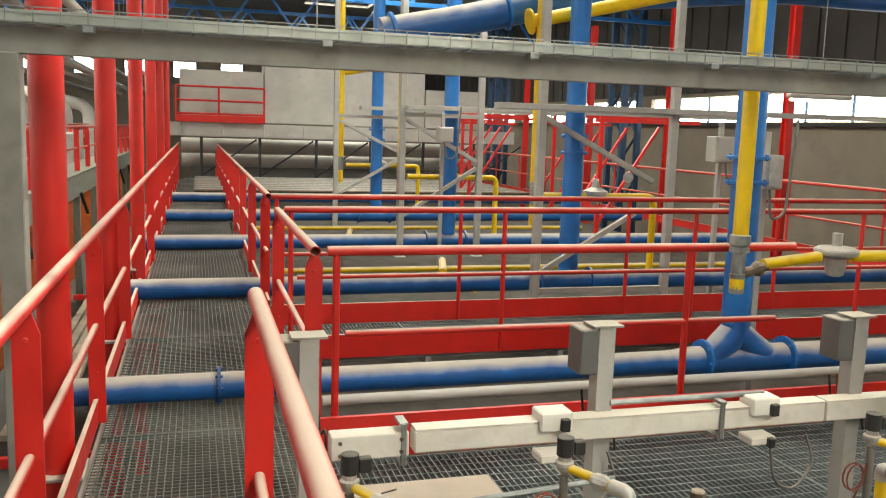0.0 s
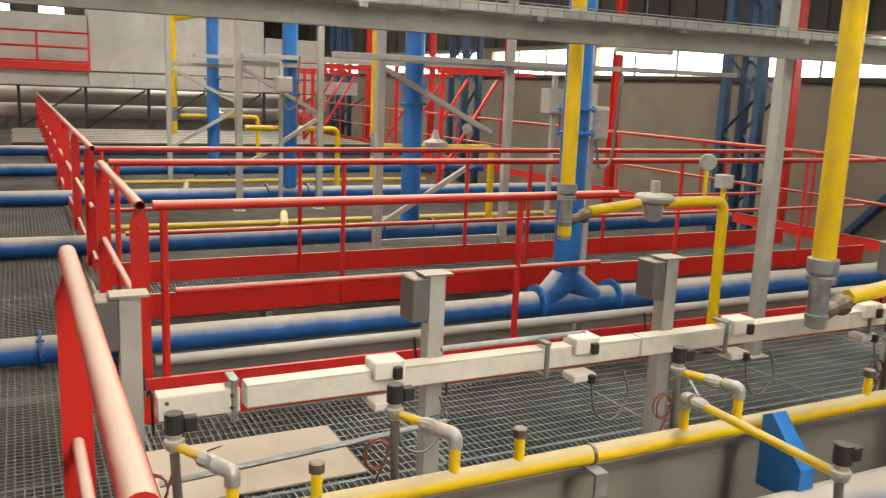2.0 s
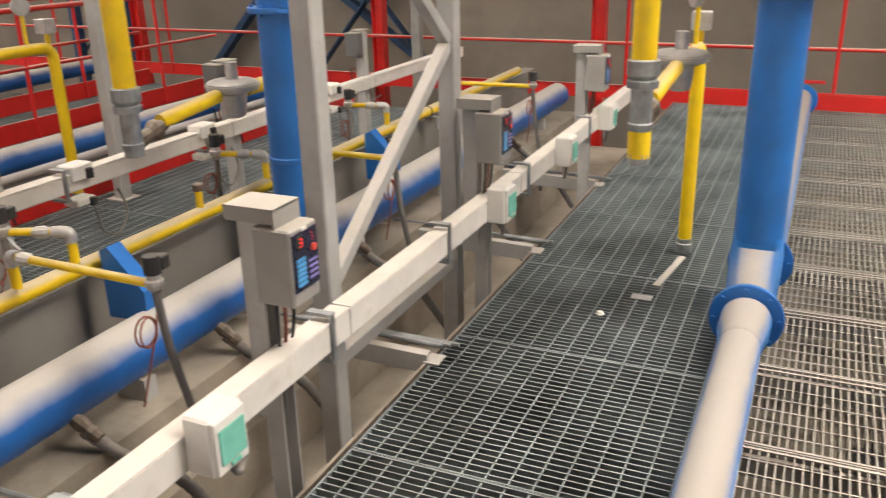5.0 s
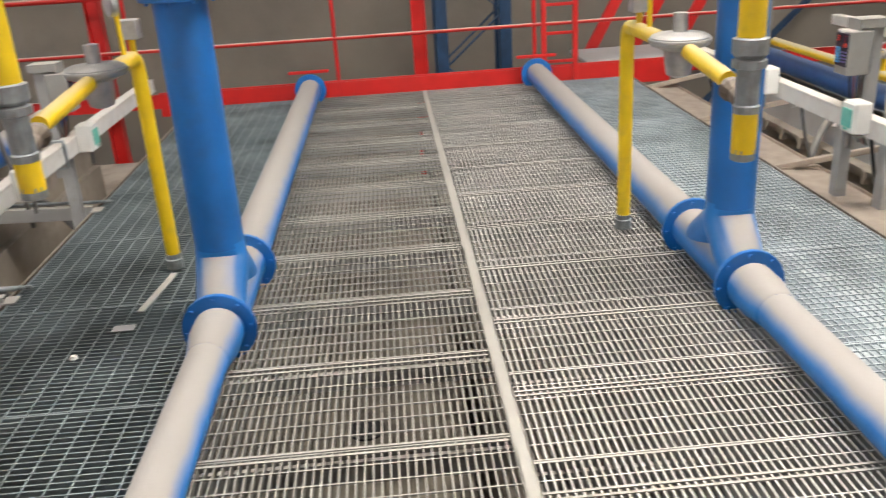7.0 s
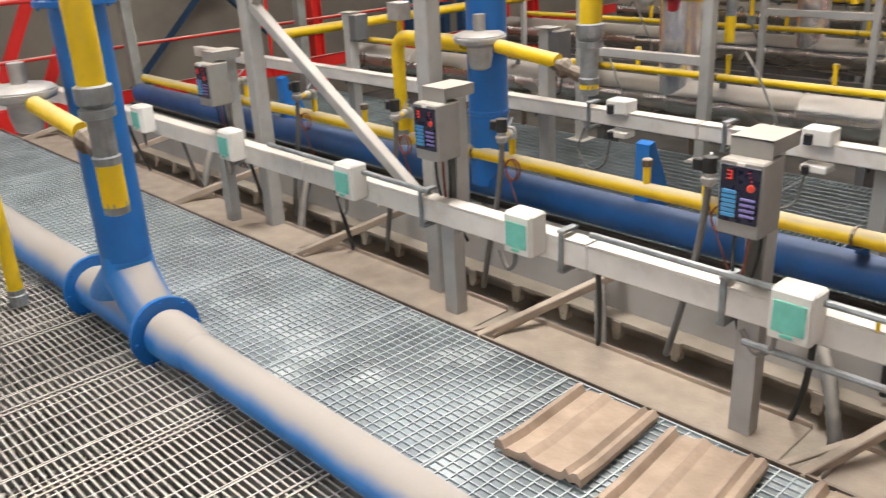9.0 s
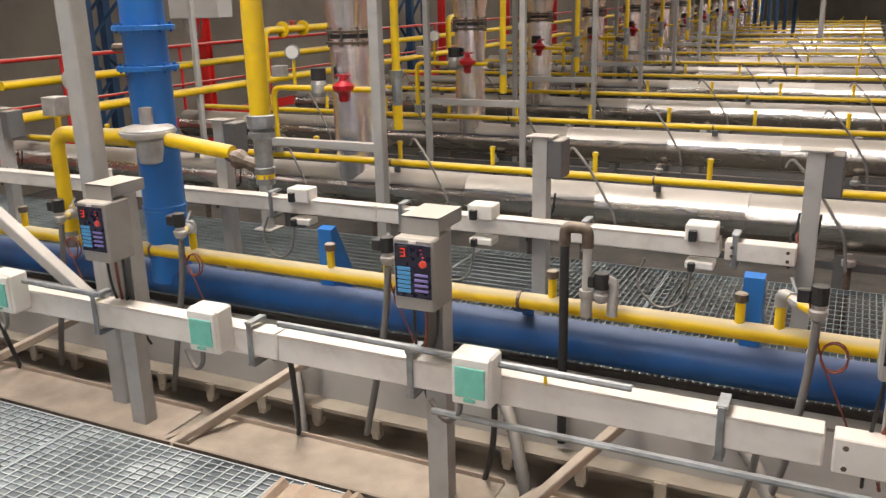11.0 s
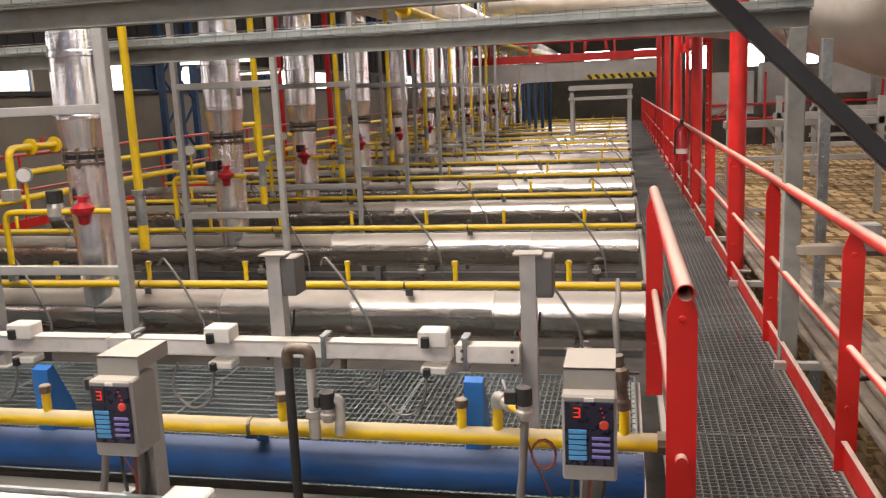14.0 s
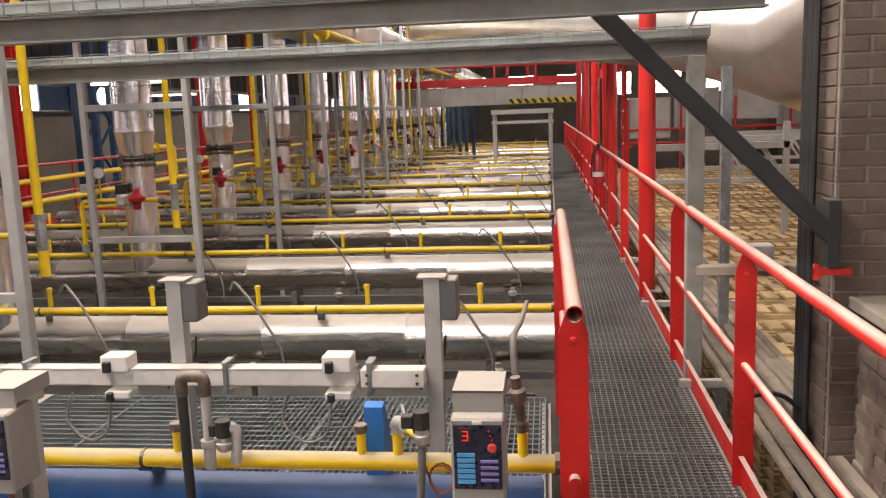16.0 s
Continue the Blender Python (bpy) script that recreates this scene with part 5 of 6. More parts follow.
for y in (11.25, 21.5, -1.25, -10.0, -20.0, 31.5):
    lattice_column(10.6, y)
for ya, yb in ((5.2, 8.4), (-8.6, -4.6)):
    top = empty("wall_bracing", (11.6, (ya + yb) / 2, 0.6), "dark blue crossed wall bracing of steel angles", "bracing", "wall bracings")
    d = (yb - ya) / 2
    part("diagonal", bar((0, -d, -1.6), (0, d, 2.2), 0.16, 0.03), NAVY, top)
    part("diagonal", bar((0.05, d, -1.6), (0.05, -d, 2.2), 0.16, 0.03), NAVY, top)
    part("gusset", box((0.02, 0, 0.3), (0.02, 0.5, 0.4)), NAVY, top)
for k in range(22):
    w = empty("window_%d" % (50 + k), (X0 - 0.12, Y0 + 5.0 * k + 2.5, (WEST_Z0 + WEST_Z1) / 2), "bright dusty window in the hall wall", "window", "", "structure")
    part("pane", box((0, 0, 0), (0.012, 2.98, WEST_Z1 - WEST_Z0 - 0.02), 0.002), WINDOW_GLOW, w)
    part("mullion", boxes([((0.03, -0.75 + 0.75 * m, 0), (0.05, 0.05, WEST_Z1 - WEST_Z0 - 0.02)) for m in range(3)]), NAVY, w)
# panes of the window band, set in the wall
for k in range(22):
    ya = Y0 + 5.0 * k + 0.45
    w = empty("window_%d" % (k + 1), (X1 + 0.12, ya + 2.05, (WIN_Z0 + WIN_Z1) / 2), "bright dusty window band in the hall wall", "window", "", "structure")
    for m in range(3):
        pane = part("pane", box((0, -1.37 + 1.37 * m, 0), (0.012, 1.34, WIN_Z1 - WIN_Z0 - 0.04), 0.002), WINDOW_GLOW if ya > -5 or (k + m) % 3 == 0 else NAVY, w)
        part("mullion", box((-0.03, -2.05 + 1.37 * m + 0.0, 0), (0.05, 0.04, WIN_Z1 - WIN_Z0), 0.002), NAVY, w)
structure("window_ledge", boxes([((X1 - 0.06, (Y0 + Y1) / 2, WIN_Z0 - 0.05), (0.12, Y1 - Y0, 0.08))]), ROOFING, "dark ledge under the window band", "ledge")
structure("wall_cladding", boxes([((X1 - 0.02, (Y0 + Y1) / 2, (WIN_Z1 + ROOF) / 2 + 0.05), (0.03, Y1 - Y0, ROOF - WIN_Z1 - 0.1))] + [((X1 - 0.05, Y0 + 0.4 + 0.8 * k, (WIN_Z1 + ROOF) / 2 + 0.05), (0.04, 0.3, ROOF - WIN_Z1 - 0.1)) for k in range(137)]), ROOFING, "dark ribbed wall cladding above the windows", "cladding")
# platform and gate by the deck's far end
gate = empty("access_gate", (8.72, -1.95, 0.0), "red painted steel gate frame with rungs", "gate")
for dy in (-0.16, 0.16):
    part("post", box((0, dy, 0.75), (0.05, 0.05, 1.5)), RED, gate)
for k in range(5):
    part("rung", box((0, 0, 0.2 + 0.28 * k), (0.03, 0.28, 0.03)), RED, gate)
plat = empty("step_platform", (9.25, -2.9, 0), "pale steel step platform beyond the railing with red sides", "platform")
part("top", box((0, 0, 0.14), (0.8, 1.3, 0.03)), PANEL, plat)
part("side", box((-0.42, 0, 0.05), (0.02, 1.3, 0.2)), GREY, plat)
for k in range(3):
    part("stringer", bar((0.5, -0.6 + 0.5 * k, 0.1), (0.5, -1.2 + 0.5 * k, 1.2), 0.05, 0.12), RED, plat)
for y in (0.58, -1.69):
    ob = part("pipe_stop", box((8.60, y + 0.0, 0.285), (0.02, 0.4, 0.03)), RED)
    tagged(ob, "red steel bracket over the pipe end", "bracket", "pipe end brackets")


def cabinet(x, y, z, sx, sy, sz, mat, label):
    top = empty("switch_box", (x, y, z), label, "electrical box", "switch boxes")
    part("case", box((0, 0, 0), (sx, sy, sz), 0.01), mat, top)
    part("door", box((-0.0, -sy / 2 - 0.008, 0), (sx - 0.04, 0.014, sz - 0.04), 0.004), mat, top)
    part("cable", tube([(0, 0, -sz / 2), (0.05, 0.02, -sz / 2 - 0.25), (0.2, 0.05, -sz / 2 - 0.2), (0.25, 0.05, 0.4)], 0.012, 6, 0.08), CABLE, top, smooth=True)
    part("bracket", box((0, sy / 2 + 0.03, (0.3 - z - 0.4) / 2), (0.05, 0.06, z + 0.7)), GREY, top)
    return top


cabinet(5.45, 9.3, 1.62, 0.42, 0.2, 0.3, PANEL, "pale grey switch box on a steel bracket")
cabinet(2.95, 12.4, 1.68, 0.22, 0.16, 0.22, PANEL, "small pale switch box on a frame post")
cabinet(3.75, 6.25, 1.5, 0.16, 0.1, 0.26, ALU, "small aluminium actuator box beside the riser")
cabinet(6.9, -8.1, 1.68, 0.7, 0.25, 0.35, PANEL, "pale grey junction cabinet on the far side")


brace_set = empty("wall_bracing", (11.8, 0, 0), "dark blue crossed steel bracing along the hall wall", "bracing")
part("brace", bar((0, 10.16, -0.52), (0, 6.59, 3.3), 0.2, 0.1), NAVY, brace_set)
part("brace", bar((0.12, 10.64, 3.0), (0.12, 5.94, -0.32), 0.2, 0.1), NAVY, brace_set)
cabinet(8.95, 3.92, 1.69, 0.25, 1.07, 0.6, PANEL, "pale grey steel control cabinet beyond the far railing")
ob = part("sticker", box((0.97, -2.7225, 0.54), (0.012, 0.003, 0.035), 0.001), YELLOW)
tagged(ob, "small yellow sticker on the white trunking", "sticker")


def tube_lamp(x, y, z, ln=1.2):
    top = empty("tube_lamp", (x, y, z), "fluorescent batten lamp hanging under a frame", "lamp", "tube lamps")
    part("housing", box((0, 0, 0.04), (ln, 0.09, 0.05), 0.01), GREY, top)
    part("tube", tube([(-ln / 2 + 0.03, 0, -0.0), (ln / 2 - 0.03, 0, -0.0)], 0.016, 8), TUBE, top, "lit tube")
    part("hanger", tube([(0, 0, 0.06), (0, 0, ROOF - z)], 0.005, 6), GALV, top)
    return top


tube_lamp(6.0, 8.5, 2.18, 0.8)
tube_lamp(5.6, -7.2, 2.12, 0.9)
tube_lamp(4.4, -9.6, 2.2, 0.9)
tube_lamp(5.9, -14.0, 2.2, 0.9)
for y, z in ((8.7, 2.0), (12.5, 2.05), (16.0, 2.1)):
    ob = part("tray_beam", bar((2.4, y, z), (8.5, y + 0.9, z + 0.05), 0.12, 0.06), GREY)
    tagged(ob, "grey cable beam between the frames and the wall", "beam", "cable beams")

# yellow supply main along the far side
for x, y0, y1, z in ((6.9, -45.0, -4.6, 0.72), (7.6, -45.0, -6.0, 0.95)):
    ob = part("gas_main", tube([(x, y0, z), (x, y1, z)], 0.045, 14), YELLOW, smooth=True)
    tagged(ob, "yellow gas main along the far railing", "gas pipe", "gas mains")
for y in (-9.2, -14.5):
    top = empty("gas_loop", (6.9, y, 0.72), "yellow gas bypass loop with flanges and cock", "gas pipe", "gas loops")
    part("loop", tube([(0, 0, 0), (0, 0, 0.6), (0, -1.6, 0.6), (0, -1.6, 0.0)], 0.045, 12, 0.12), YELLOW, top, smooth=True)
    for d in (-0.4, -0.85):
        part("flange", flange((0, d, 0.6), (0, 1, 0), 0.1, 0.02, 6), YELLOW, top)
    part("hand_valve", lathe((0, -0.6, 0.6), (0, 0, 1), [(0, 0.03), (0.08, 0.02), (0.09, 0.07), (0.1, 0.07)], 12), BUTTON, top, "red hand wheel")

# ---- overhead pipes ----
oad = empty("overhead_air_duct", (0, 10.0, 0), "large blue overhead air duct, pale dust on top", "duct")
for hx, hz in ((0.8, 2.65), (3.0, 3.1), (6.5, 3.6)):
    part("hanger", tube([(hx, 0, hz), (hx, 0, ROOF)], 0.008, 6), GALV, oad)
part("duct", tube([(1.5, 0.0, 2.76), (2.4, 0, 2.95), (3.75, 0, 3.3), (6.5, 0, 3.6), (8.5, 0, 3.6)], 0.17, 20, 0.4), BLUE, oad, smooth=True)
for k in range(3):
    part("collar", lathe((1.6 + 1.3 * k, 0, 2.785 + 0.3 * k), (1, 0, 0.22), [(0, 0.17), (0.01, 0.21), (0.04, 0.21), (0.05, 0.17)], 20), BLUE_CLEAN, oad, smooth=True)
ogp = empty("overhead_gas_pipe", (0, 9.6, 0), "thick yellow overhead gas pipe with end flange", "gas pipe", "overhead gas pipes")
part("pipe", tube([(3.1, 0, 2.95), (5.2, 0, 3.45), (8.5, 0, 3.7)], 0.075, 14), YELLOW, ogp, smooth=True)
part("flange", lathe((3.05, 0, 2.94), (1, 0, 0.22), [(0, 0.12), (0.01, 0.14), (0.03, 0.14), (0.04, 0.12)], 16), YELLOW, ogp)
ob = part("overhead_gas_pipe", tube([(2.2, 16.5, 2.75), (3.3, 16.0, 3.0)], 0.07, 12), YELLOW, smooth=True)
tagged(ob, "yellow overhead gas pipe in the distance", "gas pipe")
duct = empty("overhead_steel_duct", (3.5, -7.0, 3.3), "large polished steel duct hanging along the kiln", "duct")
for k in range(14):
    part("section", lathe((0, -2.8 * k, 0), (0, -1, 0), [(0, 0.41), (0.04, 0.41), (0.05, 0.4), (2.8, 0.4)], 24), CLAD, duct, smooth=True)
ob = part("overhead_gas_pipe", tube([(2.55, -6.5, 2.78), (2.75, -44.0, 2.9)], 0.055, 12), YELLOW, smooth=True)
tagged(ob, "yellow overhead gas pipe along the kiln", "gas pipe")
ob = part("gas_flange", lathe((2.58, -11.2, 2.795), (0, 1, 0), [(0, 0.09), (0.004, 0.11), (0.05, 0.11), (0.055, 0.09)], 14), YELLOW)
tagged(ob, "yellow flange on the overhead gas pipe", "flange")

# ---- far north end: cooling unit and rollers ----
unit = empty("kiln_unit", (0, 27.0, 0), "grey panelled machine unit on a steel beam across the kiln", "machine")
for xa, xb, z1 in ((-0.9, 1.5, 3.3), (1.54, 3.75, 4.0), (3.79, 6.5, 3.5), (6.54, 8.4, 3.0)):
    part("panel", box(((xa + xb) / 2, 0.6, (1.8 + z1) / 2), (xb - xa, 1.2, z1 - 1.8), 0.01), PANEL, unit)
part("beam", box((4.0, -0.1, 1.56), (11.0, 0.2, 0.4), 0.01), PANEL, unit)
for k in range(9):
    part("stiffener", box((-0.9 + 1.2 * k, -0.24, 1.56), (0.05, 0.08, 0.36)), PANEL, unit)
for k in range(6):
    part("leg", box((-0.3 + 1.7 * k, 0.0, 0.35), (0.08, 0.08, 2.0)), BLACKSTEEL, unit)
    part("brace", bar((-0.3 + 1.7 * k, -0.05, 0.2), (1.3 + 1.7 * k, -0.05, 1.3), 0.05), BLACKSTEEL, unit)
for z in (2.02, 2.4, 2.8):
    part("rail", tube([(-1.0, -0.35, z), (1.5, -0.35, z)], 0.03, 8), RED, unit)
for x in (-1.0, 0.2, 1.5):
    part("rail_post", box((x, -0.35, 2.3), (0.06, 0.06, 1.0)), RED, unit)
part("toe_board", box((0.25, -0.36, 1.88), (2.5, 0.02, 0.2)), RED, unit)
part("duct", tube([(-0.9, 1.6, 1.05), (9.0, 1.6, 1.05)], 0.24, 20), PANEL, unit, "white horizontal duct", True)
part("duct", tube([(-0.9, 2.2, 0.6), (9.0, 2.2, 0.6)], 0.24, 20), PANEL, unit, "white horizontal duct", True)
for k in range(16):
    ob = part("roller_tube", tube([(-0.5, 21.6 + 0.33 * k, 0.16), (8.0, 21.6 + 0.33 * k, 0.16)], 0.04, 8), GALV if k % 2 else RUST, smooth=True)
    tagged(ob, "pale dusty roller tube across the kiln", "roller", "rollers")
for k in range(8):
    top = empty("red_platform", (6.2 + 0.35 * (k % 4), 14.0 + 1.8 * k, 0), "red steel platform structure in the distance", "platform", "red platforms")
    part("post", box((0, 0, 1.1), (0.07, 0.07, 2.2)), RED, top)
    part("beam", box((0.9, 0, 2.0 + 0.1 * (k % 3)), (2.0, 0.05, 0.07)), RED, top)
    part("brace", bar((0, 0, 0.2), (1.1, 0, 1.9), 0.05), RED, top)

# ---- west side, north part ----
conv = empty("conveyor_beam", (-2.75, 5.0, 0), "grey-green steel conveyor beam beside the walkway", "conveyor")
CONV = material("grey_green_paint", (0.22, 0.26, 0.22), 0.5, vary=0.2, dust=0.6, dust_colour=(0.4, 0.38, 0.33))
ORANGE = material("orange_machine_paint", (0.6, 0.13, 0.03), 0.5, vary=0.25)
part("beam", box((0, 14.0, 0.56), (0.5, 28.0, 0.42), 0.01), CONV, conv)
part("top_plate", box((0, 14.0, 0.785), (0.62, 28.0, 0.02), 0.004), CONV, conv)
for k in range(10):
    part("leg", box((0.1, 2.0 + 2.8 * k, -1.1), (0.12, 0.12, 3.0)), CONV, conv)
    part("hanger", bar((0.28, 1.2 + 2.8 * k, 0.4), (0.34, 1.6 + 2.8 * k, 0.0), 0.05), BLACK, conv)
railing((-2.55, 6.0, 0.8), (-2.55, 32.0, 0.8), [0.4 + 1.6 * k for k in range(16)], "red railing on the conveyor beam", "conveyor railings", toe=False, h=0.8)
railing((-3.9, 6.0, 0.8), (-3.9, 32.0, 0.8), [0.4 + 1.6 * k for k in range(16)], "red railing on the conveyor beam", "conveyor railings", toe=False, h=0.8)
for k in range(8):
    m = empty("press_machine", (-3.6 + 0.3 * (k % 2), 9.0 + 3.2 * k, -1.0), "orange and white factory machine beyond the walkway", "machine", "machines")
    part("body", box((0, 0, 0.3), (0.9, 1.5, 1.6), 0.03), ORANGE, m)
    part("hood", box((-0.6, 0.3, 1.9), (0.8, 1.0, 1.0), 0.05), PANEL, m)
    part("duct", tube([(-0.6, 0.3, 2.2), (-0.6, 0.3, 3.2), (-1.6, 0.3, 3.4)], 0.2, 14, 0.4), PANEL, m, smooth=True)
for k in range(6):
    sp = empty("service_pipe", (-4.5 + 0.5 * k, 3.0, 2.9 + 0.16 * (k % 3)), "pale overhead service pipe along the hall", "pipe", "service pipes")
    part("pipe", tube([(0, 0, 0), (0, 43.0, 0)], 0.07, 10), PANEL if k % 2 else GALV, sp, smooth=True)
    for m in range(6):
        part("hanger", tube([(0, 1.5 + 8.0 * m, 0.06), (0, 1.5 + 8.0 * m, ROOF - 2.9 - 0.16 * (k % 3))], 0.008, 6), GALV, sp)
for k in range(7):
    w = empty("window_%d" % (30 + k), (-13.0 + 2.4 * k, Y1 - 0.02, 4.6), "bright window in the hall end wall", "window", "", "structure")
    part("pane", box((0, 0, 0), (1.1, 0.03, 1.0)), WINDOW_GLOW, w)
    part("window_frame", boxes([((-0.58, 0, 0), (0.06, 0.06, 1.1)), ((0.58, 0, 0), (0.06, 0.06, 1.1)), ((0, 0, 0.53), (1.2, 0.06, 0.06)), ((0, 0, -0.53), (1.2, 0.06, 0.06))]), NAVY, w)
# timber and cables beside the walkway
for k in range(9):
    x = -1.24 - 0.055 * k
    ob = part("timber_plank", bar((x - 0.02 * math.sin(k * 2.2), -2.2 - 0.3 * (k % 3), 0.085 + 0.012 * math.sin(k * 1.7)), (x, -21.0, 0.085 + 0.01 * math.cos(k * 2.9)), 0.045, 0.035), OLDWOOD)
    tagged(ob, "grey weathered timber lath beside the walkway", "lath", "timber laths")
for k in range(4):
    x = -1.3 - 0.08 * k
    ob = part("timber_plank", bar((x, 6.0, -0.13), (x + 0.02, 24.0, -0.13), 0.06, 0.04), OLDWOOD)
    tagged(ob, "grey weathered timber lath beside the walkway", "lath", "timber laths")
for k in range(9):
    y = -3.6 - 2.2 * k
    ob = part("plank_bearer", box((-1.45, y, 0.03), (0.95, 0.05, 0.05)), GREY)
    tagged(ob, "grey steel bearer under the timber planks", "support", "plank bearers")
for k in range(8):
    y = 3.4 + 2.4 * k
    ob = part("plank_bearer", box((-1.35, y, -0.2), (0.8, 0.05, 0.06)), RED)
    tagged(ob, "red steel bearer beside the walkway", "support", "column bearers")
ob = part("bar_plank", bar((-0.98, -5.2, 0.86), (-2.1, -4.55, 0.98), 0.1, 0.05), OLDWOOD)
tagged(ob, "weathered timber board fixed across the railing", "board")
ob = part("cable_loop", tube([(-1.05, -4.6, 0.35), (-1.3, -4.7, 0.35), (-1.42, -4.7, 0.2), (-1.4, -4.6, -0.4)], 0.012, 8, 0.1), BLACK, smooth=True)
tagged(ob, "black cable hanging beside the railing", "cable")

# ---- brick pier and wall ----
BX1, BY1 = -1.44, -4.5
pier = structure("brick_pier", boxes([(((BX1 - 2.3) / 2 - 0.001, BY1 - 0.25, 1.8), (2.3 + BX1 - 0.002, 0.5, 8.8))]), MORTAR, "pale brown brick pier of the hall", "brick pier")
para = structure("brick_wall", boxes([((-1.72, -2.0, -0.9), (0.3, 5.0, 3.4))]), MORTAR, "pale brick parapet wall with a sill", "brick wall")
structure("wall_sill", box((-1.72, -2.0, 0.84), (0.42, 5.0, 0.06), 0.008), CONCRETE, "concrete sill on the brick parapet", "sill")
structure("pier_trim", boxes([((-1.95, BY1 + 0.03, 1.6), (0.06, 0.06, 1.4))]), GREY, "grey steel window trim", "trim")
strut = part("black_brace", bar((-0.30, -4.45, 2.27), (-1.415, -4.45, 1.145), 0.075), BLACKSTEEL)
tagged(strut, "black painted steel brace down to the brick pier", "brace")
ob = part("brace_plate", box((-1.415, -4.47, 1.16), (0.05, 0.12, 0.3)), BLACKSTEEL)
tagged(ob, "dark steel plate bolted to the brick pier", "plate")
for k in range(4):
    ob = part("pier_cable", tube([(-1.39 + 0.012 * (k % 2), -4.66 - 0.05 * k, 5.0), (-1.39, -4.66 - 0.05 * k, 0.2), (-1.4, -4.6 - 0.05 * k, -0.6)], 0.016, 8), BLACK, smooth=True)
    tagged(ob, "black cable running down the brick pier", "cable", "pier cables")
ob = part("pier_box", box((-1.22, -4.9, 0.98), (0.12, 0.1, 0.13), 0.006), ALU)
tagged(ob, "small grey box with a cable at the pier", "electrical box")
ob = part("red_bracket", boxes([((-1.42, -4.44, 0.99), (0.16, 0.02, 0.03)), ((-1.35, -4.44, 0.99), (0.02, 0.03, 0.07))]), RED)
tagged(ob, "red steel bracket on the brick pier", "bracket")
ob = part("gutter_post", box((-1.47, -7.0, -0.25), (0.07, 0.07, 4.5)), GALV)
tagged(ob, "galvanised post beside the walkway", "post")
ob = part("cable_ladder", boxes([((-1.43, -6.86, -0.25), (0.004, 0.004, 4.5)), ((-1.43, -6.78, -0.25), (0.004, 0.004, 4.5))] + [((-1.43, -6.82, -2.4 + 0.1 * k), (0.004, 0.08, 0.004)) for k in range(45)]), GALV)
tagged(ob, "wire cable tray rising beside the walkway", "cable tray")

# ---- big duct in the south west ----
big = empty("exhaust_duct_large", (0, 0, 0), "very large polished steel duct with elbow by the walkway", "duct")
part("run", tube([(2.0, -17.0, 3.4), (-1.2, -11.6, 2.68), (-2.2, -10.0, 2.42)], 0.42, 28), CLAD, big, smooth=True)
part("elbow", tube([(-2.0, -10.3, 2.47), (-2.7, -9.2, 2.28), (-3.1, -7.6, 2.6), (-3.2, -5.5, 3.3)], [0.44, 0.66, 0.72, 0.72], 28), CLAD, big, smooth=True)
part("seam", lathe((-2.05, -10.22, 2.455), (-0.55, 0.85, -0.13), [(0, 0.44), (0.01, 0.47), (0.04, 0.47), (0.05, 0.45)], 28), DUCT, big, smooth=True)

# ---- tile racks on the floor below ----
def rack_mesh():
    items = []
    for k in range(16):
        z = -0.1 - 0.125 * k
        items += [((0, -0.2, z), (1.05, 0.05, 0.05)), ((0, 0.2, z), (1.05, 0.05, 0.05))]
        for m in range(5):
            items.append(((-0.45 + 0.225 * m, 0, z + 0.04), (0.14, 0.37, 0.03)))
    bm = boxes(items)
    me = bpy.data.meshes.new("rack")
    bm.to_mesh(me)
    bm.free()
    me.materials.append(WOOD)
    return me


RACK = rack_mesh()
for i in range(6):
    for j in range(46):
        ob = new("tile_rack", RACK)
        ob.matrix_world = pose(-2.75 - 1.13 * i, -7.4 - 0.56 * j, -0.5 + 0.04 * math.sin(i * 2.1 + j * 1.3), 0, 0, 1.5 * math.sin(i + j * 2.3))
        tagged(ob, "stacked pale wooden tile drying racks", "tile rack", "tile racks")
for k in range(3):
    stand = empty("trestle", (-2.3 - 1.3 * k, -16.0 - 3.0 * k, -0.4), "grey steel trestle frame over the racks", "frame", "trestles")
    part("beam", box((-0.8, 0, 1.4), (2.6, 0.1, 0.12)), GREY, stand)
    part("beam", box((-0.8, 0, 0.8), (2.6, 0.08, 0.08)), GREY, stand)
    for m in range(4):
        part("brace", bar((-2.0 + 0.7 * m, 0, 0.8), (-1.6 + 0.7 * m, 0, 1.4), 0.05), GREY, stand)
    for x in (0.4, -2.0):
        part("post", box((x, 0, 0.3), (0.1, 0.1, 3.0)), GREY, stand)
far_machine = empty("far_platform", (-6.5, -33.0, 0), "red and white machine platforms far down the hall", "machine")
for k in range(5):
    part("hood", box((2.6 - 1.9 * k, -1.0 * (k % 2), 1.3 + 0.3 * (k % 3)), (1.5, 1.0, 1.5), 0.04), PANEL, far_machine)
    part("rail", tube([(3.4 - 1.9 * k, 0.6, 0.9), (1.6 - 1.9 * k, 0.6, 0.9)], 0.04, 8), RED, far_machine)
    part("rail", tube([(3.4 - 1.9 * k, 0.6, 0.4), (1.6 - 1.9 * k, 0.6, 0.4)], 0.04, 8), RED, far_machine)
    part("post", box((3.4 - 1.9 * k, 0.6, 0.0), (0.08, 0.08, 4.0)), RED, far_machine)
    part("brace", bar((3.4 - 1.9 * k, 0.6, 0.2), (2.5 - 1.9 * k, 0.6, 1.0), 0.06), RED, far_machine)

